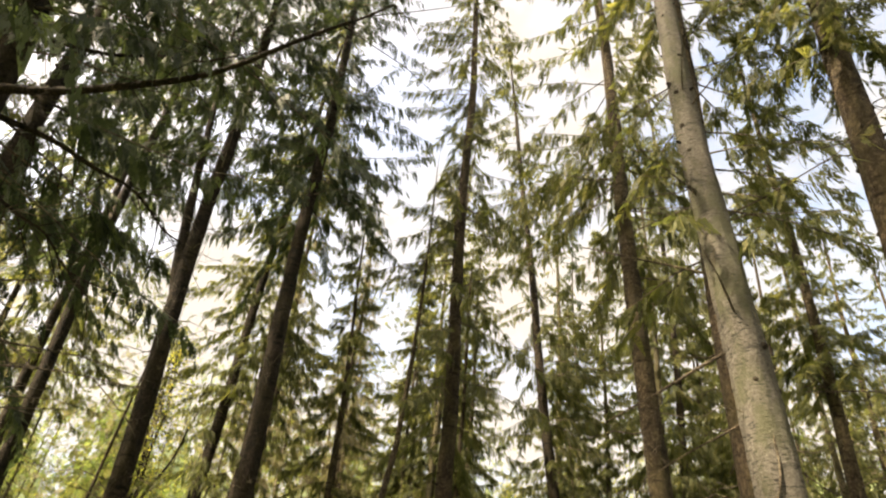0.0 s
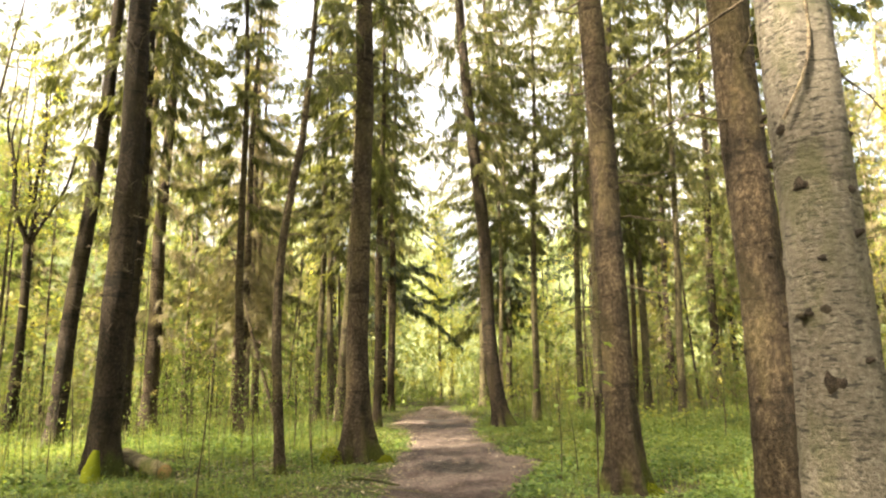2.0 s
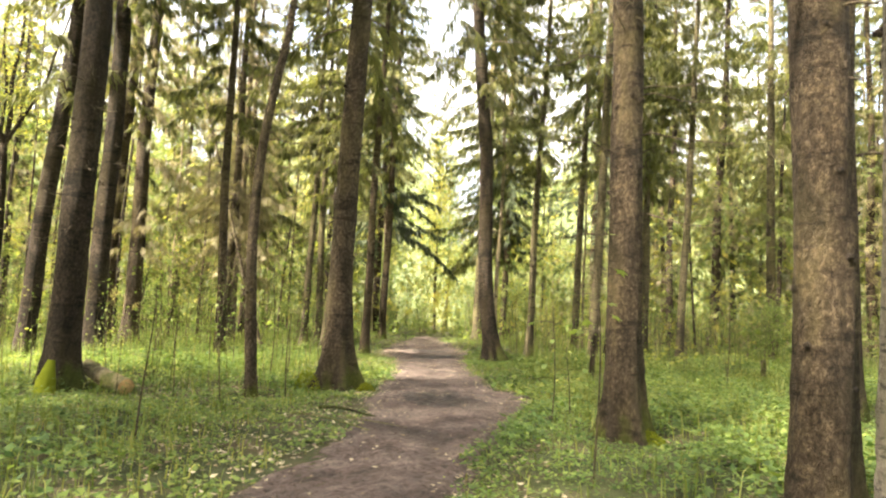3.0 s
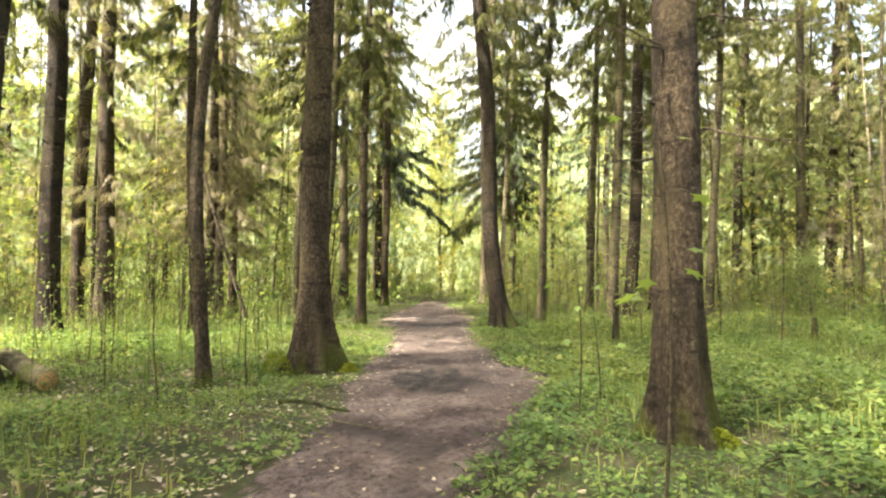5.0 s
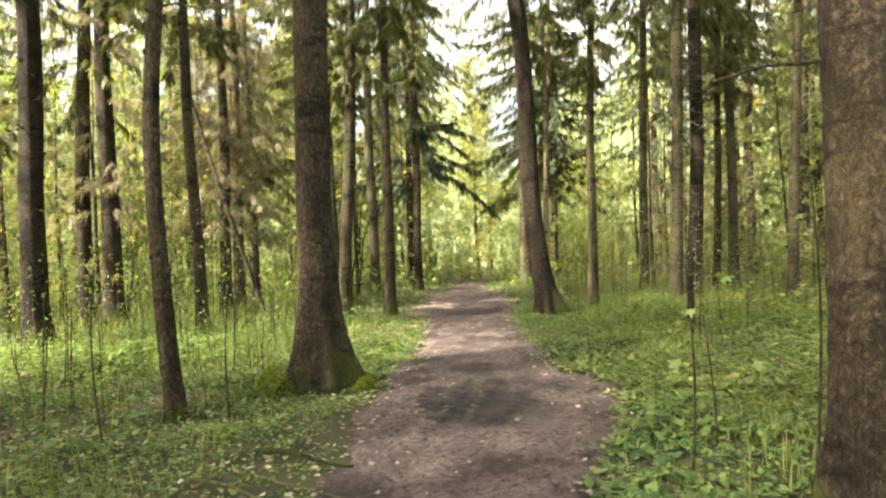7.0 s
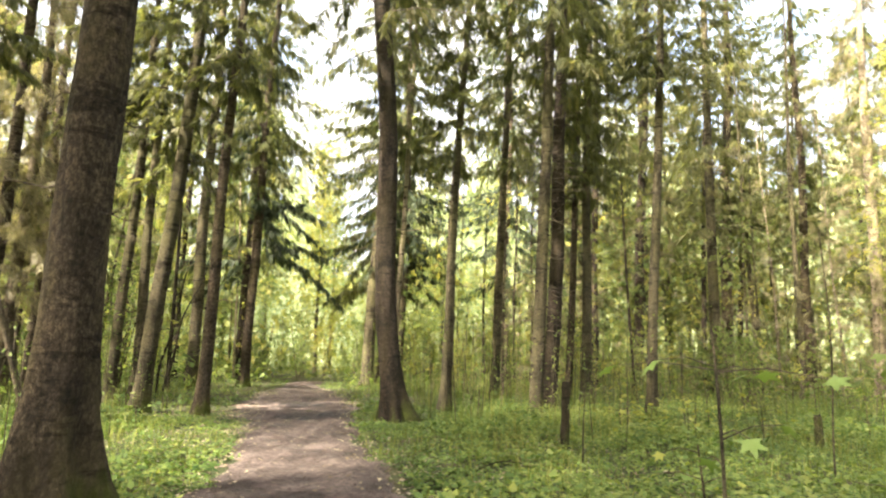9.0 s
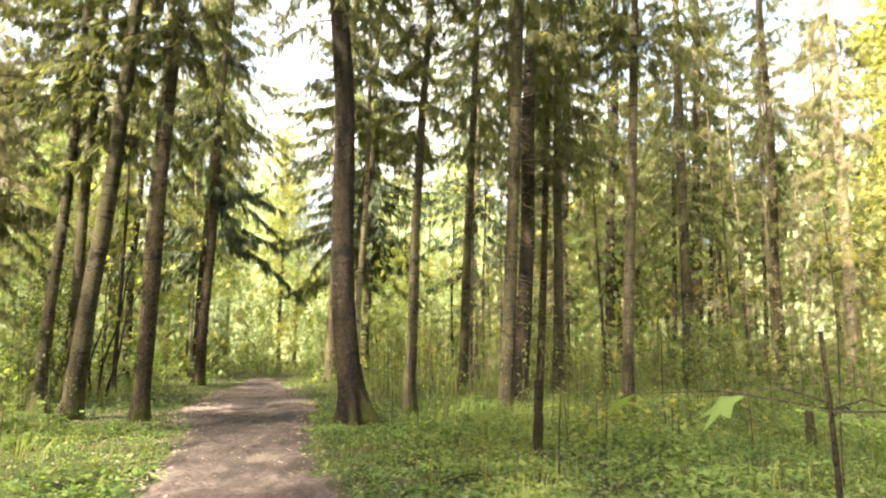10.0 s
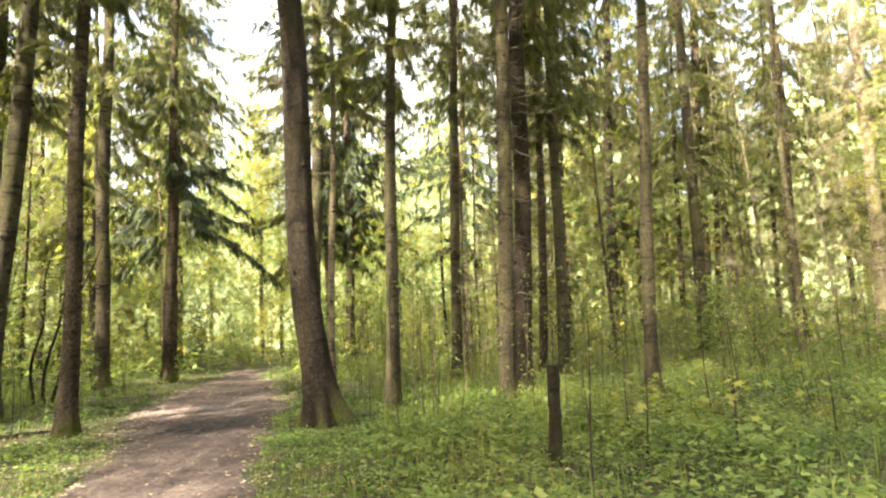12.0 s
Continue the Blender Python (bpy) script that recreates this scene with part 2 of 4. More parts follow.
M_MOSS = leaf("bright_moss", ((0.1, (0.07, 0.10, 0.01)), (0.5, (0.14, 0.17, 0.015)), (0.9, (0.22, 0.23, 0.03))), 0.2, 0.9, 0.1)
M_GROUND = soil("forest_floor", ((0.38, (0.034, 0.046, 0.016)), (0.5, (0.056, 0.068, 0.024)), (0.62, (0.090, 0.076, 0.042))), 1.3)
M_PATH = trodden("trodden_earth")
M_MUD = soil("wet_mud", ((0.42, (0.012, 0.009, 0.009)), (0.52, (0.020, 0.015, 0.014)), (0.62, (0.036, 0.028, 0.026))), 4.0, 0.55)
M_CLOD = soil("earth_clods", ((0.40, (0.035, 0.026, 0.024)), (0.5, (0.085, 0.066, 0.060)), (0.6, (0.16, 0.13, 0.12))), 9.0, 0.9)
M_WOOD = soil("cut_wood", ((0.3, (0.30, 0.19, 0.08)), (0.6, (0.50, 0.34, 0.15))), 6, 0.8)


# ---- mesh builders ----
class Pile:
    """Collects points and faces of one mesh."""

    def __init__(self):
        self.v, self.t, self.q, self.n = [], [], [], 0

    def add(self, verts, tris=None, quads=None):
        verts = np.asarray(verts, float).reshape(-1, 3)
        if tris is not None:
            self.t.append(np.asarray(tris, int).reshape(-1, 3) + self.n)
        if quads is not None:
            self.q.append(np.asarray(quads, int).reshape(-1, 4) + self.n)
        self.v.append(verts)
        self.n += len(verts)

    def mesh(self, name, mat, smooth=False):
        v = np.concatenate(self.v) if self.v else np.zeros((0, 3))
        t = np.concatenate(self.t) if self.t else np.zeros((0, 3), int)
        q = np.concatenate(self.q) if self.q else np.zeros((0, 4), int)
        me = bpy.data.meshes.new(name)
        me.vertices.add(len(v))
        me.vertices.foreach_set("co", v.astype(np.float32).ravel())
        loops = np.concatenate([t.ravel(), q.ravel()]).astype(np.int32)
        me.loops.add(len(loops))
        me.loops.foreach_set("vertex_index", loops)
        me.polygons.add(len(t) + len(q))
        start = np.concatenate([np.arange(len(t)) * 3, len(t) * 3 + np.arange(len(q)) * 4]).astype(np.int32)
        me.polygons.foreach_set("loop_start", start)
        if smooth:
            me.polygons.foreach_set("use_smooth", np.ones(len(t) + len(q), bool))
        me.update(calc_edges=True)
        me.materials.append(mat)
        return me


def unit(a):
    return a / np.maximum(np.linalg.norm(a, axis=-1, keepdims=True), 1e-9)


def tube(pile, pts, radii, sides=6, cap=True):
    """A round bar along points, with a radius (or a row of radii round the bar) at each."""
    pts = np.asarray(pts, float)
    k = len(pts)
    d = unit(np.gradient(pts, axis=0))
    ref = np.array([1.0, 0, 0]) if abs(d[0][2]) > 0.7 else np.array([0, 0, 1.0])
    a = unit(ref - (d @ ref)[:, None] * d)
    b = np.cross(d, a)
    ang = np.arange(sides) * 2 * np.pi / sides
    r = np.asarray(radii, float)
    r = r[:, None] * np.ones(sides) if r.ndim == 1 else r
    ring = pts[:, None] + r[..., None] * (np.cos(ang)[None, :, None] * a[:, None] + np.sin(ang)[None, :, None] * b[:, None])
    i, j = np.meshgrid(np.arange(k - 1), np.arange(sides), indexing="ij")
    jn = (j + 1) % sides
    quads = np.stack([i * sides + j, i * sides + jn, (i + 1) * sides + jn, (i + 1) * sides + j], -1)
    verts = ring.reshape(-1, 3)
    tris = None
    if cap:
        verts = np.vstack([verts, pts[-1:]])
        jj = np.arange(sides)
        tris = np.stack([(k - 1) * sides + jj, (k - 1) * sides + (jj + 1) % sides, np.full(sides, k * sides)], -1)
    pile.add(verts, tris, quads.reshape(-1, 4))


def kites(pile, base, way, side, length, width, fold=0.15, wide_at=0.4):
    """Leaves or needle sprays: kite shapes folded along the middle."""
    base, way, side = np.asarray(base), unit(np.asarray(way)), np.asarray(side)
    side = unit(side - (side * way).sum(-1, keepdims=True) * way)
    up = np.cross(side, way)
    n = len(base)
    length, width = np.broadcast_to(length, n)[:, None], np.broadcast_to(width, n)[:, None]
    mid = base + way * length * wide_at + up * width * fold
    v = np.stack([base, mid + side * width / 2, base + way * length, mid - side * width / 2], 1)
    o = np.arange(n)[:, None] * 4
    pile.add(v, np.concatenate([o + [0, 1, 2], o + [0, 2, 3]]))


def part(name, me, parent, label=""):
    ob = new(name, me)
    ob.parent = parent
    if label:
        tagged(ob, label)
    return ob


# ---- the lie of the land ----
def path_mid(y):
    """Middle and half width of the trodden path at a distance ahead."""
    ys = [-40, 0, 5, 7, 8, 9, 10, 11, 12, 13, 14, 15.5, 17, 19, 22, 25, 29, 34, 45, 70]
    xs = [-16, 1.1, 3.2, 4.08, 4.62, 5.27, 5.98, 6.66, 7.12, 7.47, 7.8, 8.28, 8.88, 9.63, 10.72, 11.75, 13.2, 15.2, 20.0, 34]
    ws = [1.0, 1.0, 1.0, 1.02, 0.95, 0.94, 1.0, 1.2, 1.34, 1.38, 1.32, 1.1, 0.98, 1.0, 1.32, 1.45, 1.25, 0.85, 0.7, 0.7]
    return np.interp(y, ys, xs), np.interp(y, ys, ws)


def wave(x, y):
    return (np.sin(x * 0.83 + 1.7 * np.sin(y * 0.31)) * np.cos(y * 0.67 + 0.9) + 0.5 * np.sin(x * 1.9 - y * 1.3) + 0.3 * np.sin(x * 3.7 + y * 2.9))


def land(x, y):
    """Height of the forest floor."""
    x, y = np.asarray(x, float), np.asarray(y, float)
    m, w = path_mid(y)
    off = np.abs(x - m) / w
    away = np.clip((off - 0.7) / 1.6, 0, 1)
    return 0.045 * wave(x, y) * away + 0.05 * away * away * (3 - 2 * away) - 0.03


def stretch_axis(lo, hi, step, far):
    core = np.arange(lo, hi + step / 2, step)
    grow, s, p = [], step, 0.0
    while p < far:
        s *= 1.25
        p += s
        grow.append(p)
    grow = np.array(grow)
    return np.concatenate([lo - grow[::-1], core, hi + grow])


gx, gy = stretch_axis(-8, 24, 0.26, 1500), stretch_axis(-4, 34, 0.26, 1500)
X, Y = np.meshgrid(gx, gy, indexing="ij")
pile = Pile()
i, j = np.meshgrid(np.arange(len(gx) - 1), np.arange(len(gy) - 1), indexing="ij")
o = len(gy)
pile.add(np.stack([X, Y, land(X, Y)], -1), None, np.stack([i * o + j, (i + 1) * o + j, (i + 1) * o + j + 1, i * o + j + 1], -1))
ground = tagged(new("ground", pile.mesh("ground", M_GROUND, True)), "dark green mossy forest floor under low herbs", "ground", kind="structure")

# the path: a shallow strip of bare earth with ruts and ragged edges
py, pu = np.arange(-8, 39, 0.09), np.linspace(-1.35, 1.35, 55)
PY, PU = np.meshgrid(py, pu, indexing="ij")
pm, pw = path_mid(PY)
PX = pm + PU * pw + 0.10 * wave(PY * 2.1, PU * 0.5 + 3)
edge = np.abs(PU) + 0.13 * wave(PX * 2.3 + 5, PY * 2.6) + 0.06 * wave(PX * 7, PY * 8)
rise = 0.035 - 0.09 * np.clip(edge - 0.82, 0, 1) * 2.2


def ruts(x, y):
    return 0.018 * wave(x * 2.6, y * 1.5) + 0.014 * wave(x * 8.5 + 2, y * 7.3) + 0.009 * wave(x * 19 + 1, y * 17)


PZ = land(PX, PY) + rise + ruts(PX, PY)
pile = Pile()
i, j = np.meshgrid(np.arange(len(py) - 1), np.arange(len(pu) - 1), indexing="ij")
o = len(pu)
pile.add(np.stack([PX, PY, PZ], -1), None, np.stack([i * o + j, i * o + j + 1, (i + 1) * o + j + 1, (i + 1) * o + j], -1))
tagged(new("path", pile.mesh("path", M_PATH, True)), "trodden brown earth footpath with muddy ruts", "path", kind="structure")


def mud_patch(x, y, long, wide, turn, seed):
    """A low spot of dark wet mud with a ragged rim, in the trodden path."""
    rng = np.random.default_rng(seed)
    q, a = np.meshgrid(np.linspace(0, 1, 16), np.linspace(0, 2 * np.pi, 97)[:-1], indexing="ij")
    rim = 1 + sum(0.16 / k ** 0.6 * np.sin(k * a + rng.uniform(0, 6.28)) for k in range(2, 24))
    u, v = q * rim * np.cos(a) * long, q * rim * np.sin(a) * wide
    c, s = math.cos(radians(turn)), math.sin(radians(turn))
    px, py = x + u * s + v * c, y + u * c - v * s
    pz = land(px, py) + 0.042 + ruts(px, py) + 0.007 * wave(px * 9, py * 8) + 0.005 * wave(px * 23, py * 21) - 0.008 * q ** 3
    i, j = np.meshgrid(np.arange(15), np.arange(96), indexing="ij")
    p = Pile()
    p.add(np.stack([px, py, pz], -1), None, np.stack([i * 96 + j, (i + 1) * 96 + j, (i + 1) * 96 + (j + 1) % 96, i * 96 + (j + 1) % 96], -1))
    tagged(new("mud_patch", p.mesh("mud_patch", M_MUD, True)), "dark wet mud patch trodden into the footpath", "mud", kind="structure")


mud_patch(7.2, 12.7, 0.95, 0.62, 22, 1)
mud_patch(10.9, 22.0, 0.9, 0.8, 20, 3)
mud_patch(11.9, 25.0, 0.7, 0.6, 20, 6)


# ---- trees ----
def trunk_line(height, bend, k, seed):
    """Middle line of a trunk: upright, with slow sway and one bend."""
    rng = np.random.default_rng(seed)
    z = np.linspace(0, 1, k) ** 1.5 * height
    p, q = rng.uniform(0, 6.28, 2)
    sway = 0.05 * np.clip(z / 4, 0, 1)
    x = sway * np.sin(z * 0.55 + p) + bend[0] * np.sin(np.clip(z / 6, 0, 1) * np.pi)
    y = sway * np.sin(z * 0.47 + q) + bend[1] * np.sin(np.clip(z / 6, 0, 1) * np.pi)
    return np.stack([x - x[0], y - y[0], z - 0.25 * (z < 0.01)], -1)


def trunk_mesh(diam, height, seed, mat, near=False, bend=(0, 0), flare=0.5, knots=40, cheap=False):
    """A tapered trunk with root flare and lumps; also its line, and where its knots sit."""
    rng = np.random.default_rng(seed)
    k, sides = (150, 36) if near else (14, 8) if cheap else (46, 14)
    line = trunk_line(height, bend, k, seed)
    z = np.maximum(line[:, 2], 0)
    r = diam / 2 * (1 - np.clip(z / height, 0, 1)) ** 0.75
    ang = np.arange(sides) * 2 * np.pi / sides
    lobes = rng.integers(4, 7)
    foot = 1 + flare * np.exp(-z / (0.16 + 0.3 * flare))[:, None] * (1 + 0.55 * np.sin(lobes * ang + rng.uniform(0, 6)) + 0.3 * np.sin(2 * ang + rng.uniform(0, 6)))
    lump = 1 + 0.03 * np.sin(3 * ang + z[:, None] * 1.7 + rng.uniform(0, 6)) + 0.025 * np.sin(5 * ang - z[:, None] * 3.1)
    if near:
        lump = lump + rng.normal(0, 0.014, (k, sides)) + 0.02 * np.sin(11 * ang + 9 * z[:, None] + 2 * np.sin(z[:, None] * 7))
    pile = Pile()
    tube(pile, line, r[:, None] * foot * lump, sides)
    spots = []
    for h, a in zip(rng.uniform(0.8, min(height * 0.7, 12), knots), rng.uniform(0, 6.28, knots)):
        c = np.array([np.interp(h, z, line[:, 0]), np.interp(h, z, line[:, 1]), h])
        out = np.array([np.cos(a), np.sin(a), rng.uniform(-0.1, 0.4)])
        spots.append((c, out, np.interp(h, z, r), rng.uniform(0.012, 0.026) * (0.65 + diam), rng.uniform(0.01, 0.05)))
    return pile.mesh("trunk", mat, True), line, z, r, spots


def knot(pile, c, out, rr, s, far):
    tube(pile, [c + out * rr * 0.85, c + out * (rr + 0.006), c + out * (rr + far)], [s * 1.7, s * 1.3, s * 0.6], 6)


def bare_branch(pile, c, a, L, rng, sides=4, twigs=True):
    """One thin bare branch with side twigs, drooping a little."""
    d = np.array([np.cos(a), np.sin(a), 0.0])
    s = np.linspace(0, 1, 5)[:, None]
    droop = rng.uniform(-0.35, 0.12)
    pts = c + d * s * L + np.array([0, 0, 1.0]) * (s * s * droop * L + 0.04 * np.sin(s * 9 + a)) + rng.normal(0, 0.012, (5, 3)) * s
    tube(pile, pts, np.linspace(0.015, 0.003, 5) * rng.uniform(0.6, 1.2), sides, False)
    for u in rng.uniform(0.25, 0.95, rng.integers(2, 7) if twigs else 2):
        b = c + d * u * L + np.array([0, 0, u * u * droop * L])
        e = unit(np.array([d[0], d[1], 0]) * 0.6 + rng.normal(0, 0.6, 3)) * L * rng.uniform(0.12, 0.3)
        tube(pile, [b, b + e * 0.55 + rng.normal(0, 0.02, 3), b + e], [0.005, 0.0035, 0.002], 3, False)


def dead_limbs(line, z, lo, hi, count, reach, seed, tree, single):
    """Bare lower branches: each a part on the trees that are passed close by, one joined part on the others."""
    rng = np.random.default_rng(seed)
    pile = Pile()
    for h, a in zip(rng.uniform(lo, hi, count), rng.uniform(0, 6.28, count)):
        c = np.array([np.interp(h, z, line[:, 0]), np.interp(h, z, line[:, 1]), h])
        if single:
            one = Pile()
            bare_branch(one, c, a, reach * rng.uniform(0.25, 1.0), rng)
            part("dead_branch", one.mesh("dead_branch", M_TWIG), tree)
        else:
            bare_branch(pile, c, a, reach * rng.uniform(0.25, 1.0), rng, 3, False)
    if not single:
        tagged(part("dead_branch_mass", pile.mesh("dead_branch_mass", M_TWIG), tree, "thin bare dead branches"), kind="stuff")


def spruce_crown(seed, lo, hi, reach, boughs, mat, sprays=30, size=1.0, gaps=0.15, twice=True):
    """Whorls of drooping boughs, each a stick with hanging and side sprays of needles."""
    rng = np.random.default_rng(seed)
    pile, wood = Pile(), Pile()
    hs = lo + (hi - lo) * rng.uniform(0, 1, boughs) ** 1.15
    for h in hs:
        f = (h - lo) / (hi - lo)
        L = reach * (1 - f) ** 0.75 * (0.55 + 0.45 * min(1, f * 6 + 0.3)) * rng.uniform(0.55, 1.15) + 0.25
        if rng.uniform() < gaps:
            continue
        a = rng.uniform(0, 6.28)
        d = np.array([np.cos(a), np.sin(a), 0.0])
        droop, lift = rng.uniform(0.2, 0.75) * (1 - 0.6 * f), rng.uniform(0.0, 0.3)
        n = max(8, int(sprays * L / reach + 6))
        u = rng.uniform(0.12, 1.0, n) ** 0.8
        arc = lambda w: np.array([0, 0, h]) + d * (w * L)[:, None] + np.array([0, 0, 1.0]) * ((-droop * w ** 1.6 + lift * w ** 3) * L)[:, None]
        base = arc(u)
        across = np.array([-d[1], d[0], 0.0])
        hand = rng.choice([-1.0, 1.0], n)[:, None]
        way = d * rng.uniform(0.1, 0.9, n)[:, None] + across * hand * rng.uniform(0.2, 1.0, n)[:, None] + np.array([0, 0, -1.0]) * rng.uniform(0.3, 2.0, n)[:, None]
        length = rng.uniform(0.22, 0.62, n) * size * (1.15 - 0.5 * u)
        side = np.cross(unit(way), np.array([0, 0, 1.0]) + rng.normal(0, 0.5, (n, 3)))
        kites(pile, base, way, side, length, length * rng.uniform(0.22, 0.40, n), rng.uniform(-0.2, 0.2), 0.35)
        if twice:
            kites(pile, base + unit(way) * (length * 0.3)[:, None], way + rng.normal(0, 0.5, (n, 3)), side, length * 0.7, length * 0.3, 0.1, 0.35)
        w = np.linspace(0, 1, 4)
        tube(wood, arc(w), np.linspace(0.016, 0.003, 4), 3, False)
    return pile.mesh("crown", mat), wood.mesh("boughs", M_TWIG)


CROWNS = {}


def crown_of(kind, variant):
    if (kind, variant) not in CROWNS:
        s = 100 + variant * 7
        if kind == "spruce":
            CROWNS[kind, variant] = spruce_crown(s, 5.0 + variant % 3, 25, 3.2, 150, M_NEEDLE, 68, 0.86, 0.08, False)
        elif kind == "low":
            CROWNS[kind, variant] = spruce_crown(s, 4.2, 25, 3.4, 165, M_NEEDLE_DARK, 70, 0.9, 0.08, False)
        elif kind == "dense":
            CROWNS[kind, variant] = spruce_crown(s, 9.0, 25, 3.4, 160, M_NEEDLE_DARK, 78, 0.96, 0.1, False)
        elif kind == "thin":
            CROWNS[kind, variant] = spruce_crown(s, 6.0 + variant % 2, 19, 1.7, 110, M_NEEDLE, 55, 0.9, 0.2, False)
        elif kind == "young":
            CROWNS[kind, variant] = spruce_crown(s, 3.6, 13, 3.8, 95, (M_NEEDLE_DARK, M_NEEDLE)[variant % 2], 120, 1.15, 0.3, False)
        elif kind == "dry":
            CROWNS[kind, variant] = spruce_crown(s, 2.5, 19, 2.2, 160, M_NEEDLE_DRY, 60, 0.9, 0.25, False)
        elif kind == "far":
            CROWNS[kind, variant] = spruce_crown(s, 3.0 + variant, 24, 2.8, 82, M_NEEDLE, 22, 2.2, 0.1, False)
    return CROWNS[kind, variant]


def leafy_crown(seed, lo, hi, reach, clumps, per, size, mat, spread=0.45):
    """Loose clumps of small leaves held out on twigs round a stem."""
    rng = np.random.default_rng(seed)
    pile, wood = Pile(), Pile()
    for _ in range(clumps):
        f = rng.uniform(0, 1)
        h = lo + (hi - lo) * f
        a, L = rng.uniform(0, 6.28), reach * (1 - 0.65 * f) * rng.uniform(0.25, 1.0)
        tip = np.array([np.cos(a) * L, np.sin(a) * L, h + 0.35 * L])
        root = np.array([0, 0, max(0.3, h - 0.4 * L)])
        mid = (tip + root) / 2 + rng.normal(0, 0.08 * L, 3)
        tube(wood, [root, mid, tip], [0.012, 0.008, 0.003], 3, False)
        u = rng.uniform(0.3, 1.05, per)[:, None]
        base = root + (tip - root) * u + rng.normal(0, spread, (per, 3)) * (0.35 + 0.3 * u)
        way = rng.normal(0, 1, (per, 3)) + np.array([0, 0, -0.35])
        side = rng.normal(0, 1, (per, 3)) * np.array([1, 1, 0.35])
        ln = rng.uniform(0.6, 1.2, per) * size
        kites(pile, base, way, side, ln, ln * rng.uniform(0.5, 0.8, per), 0.12, 0.42)
    return pile.mesh("crown", mat), wood.mesh("twigs", M_TWIG)


def place(ob, x, y, lean, turn=0.0, size=1.0, sink=0.0):
    """Sets a thing on the ground at x, y, leaning by metres a metre."""
    up = Vector((lean[0], lean[1], 1)).normalized()
    q = Vector((0, 0, 1)).rotation_difference(up)
    ob.matrix_world = Matrix.Translation((x, y, float(land(x, y)) - sink)) @ q.to_matrix().to_4x4() @ pose(0, 0, 0, 0, 0, turn) @ Matrix.Scale(size, 4)
    return ob


SEED = [10]


def spruce(x, y, diam, lean=(0.0, 0.0), kind="spruce", variant=0, height=25.0, mat=None, near=False, bend=(0, 0), dead=(2.2, 9.0, 26, 1.3), label="", flare=0.5, knots=36, cheap=False):
    SEED[0] += 1
    s = SEED[0]
    height = height * 1.32 if kind in ("spruce", "low", "dense") else height
    tree = new("spruce_tree")
    me, line, z, r, spots = trunk_mesh(diam, height, s, mat or M_SPRUCE, near, bend, flare, 0 if cheap else knots, cheap)
    part("trunk", me, tree)
    pile = Pile()
    for spot in spots:
        knot(pile, *spot)
        if near:
            part("knot", pile.mesh("knot", M_KNOT, True), tree)
            pile = Pile()
    if spots and not near:
        tagged(part("knot_mass", pile.mesh("knot_mass", M_KNOT, True), tree, "small dark knots"), kind="stuff")
    if dead:
        dead_limbs(line, z, *dead, s + 500, tree, near)
    if kind:
        leaves, wood = crown_of(kind, variant)
        c = part("crown", leaves, tree)
        w = tagged(part("bough_mass", wood, tree), kind="stuff") if near else c
        top = height / {"spruce": 25.3, "low": 25.3, "dense": 25.3, "thin": 19.2, "young": 13.2, "dry": 19.3, "far": 24.2}[kind]
        for ob in {c, w}:
            ob.matrix_basis = pose(0, 0, 0, 0, 0, s * 67 % 360) @ Matrix.Diagonal((1, 1, top, 1))
    tagged(tree, label or "tall spruce with brown scaly bark and bare lower trunk", "tree", "spruces of the wood")
    return place(tree, x, y, lean)


# -- trees beside the path, near to far
birch = spruce(6.27, 4.79, 0.47, (0.007, -0.008), "", 0, 22, M_BIRCH, True, dead=(3.5, 9, 12, 1.6), label="old birch with pale grey bark, dark marks and moss", knots=50)
spruce(7.07, 5.93, 0.375, (0.019, -0.024), "spruce", 0, 25, M_SPRUCE, True)
thick = spruce(7.99, 8.99, 0.395, (0.006, -0.005), "spruce", 1, 26, M_SPRUCE, True, flare=0.7, label="thick brown spruce beside the footpath with mossy foot")
spruce(7.80, 4.58, 0.46, (0.049, -0.081), "thin", 1, 24, M_SPRUCE, True, label="reddish brown spruce with dark needle boughs")
overhang = spruce(-0.9, 5.5, 0.40, (-0.079, -0.051), "low", 1, 24, M_DARK, True, dead=(3, 10, 50, 2.6), label="dark spruce with long bare boughs over the path")
spruce(5.93, 14.25, 0.43, (0.011, -0.002), "spruce", 0, 26, M_SPRUCE, True, flare=1.1, label="thick brown spruce with mossy spreading roots beside the path")
spruce(12.10, 20.20, 0.46, (-0.056, 0.027), "spruce", 1, 26, M_DARK, True, bend=(-0.12, 0.05), flare=0.75, label="dark brown leaning spruce beside the path")
spruce(13.79, 20.99, 0.25, (0.037, -0.023), "thin", 0, 20, M_GREY, label="slim grey-green spruce with short dead stubs")
spruce(4.40, 13.41, 0.18, (0.044, -0.003), "", 0, 15, M_SPRUCE, True, bend=(-0.22, 0.0), flare=0.25, dead=(4, 12, 24, 0.9), label="thin crooked tree with peeling lower bark")
spruce(8.91, 23.19, 0.29, (0.023, -0.005), "thin", 1, 20, M_SPRUCE)
spruce(7.79, 23.94, 0.36, (0.062, -0.007), "spruce", 0, 22, M_GREY, label="leaning grey-green spruce with small stubs")
spruce(7.94, 25.91, 0.27, (-0.007, 0.001), "thin", 0, 20, M_GREY)
spruce(12.86, 34.18, 0.40, (0.021, -0.006), "spruce", 2, 24, M_SPRUCE)
spruce(14.6, 41.5, 0.5, (0.020, -0.005), "spruce", 0, 24, M_DARK)
spruce(10.82, 33.93, 0.46, (0.004, -0.001), "spruce", 1, 25, M_GREY)
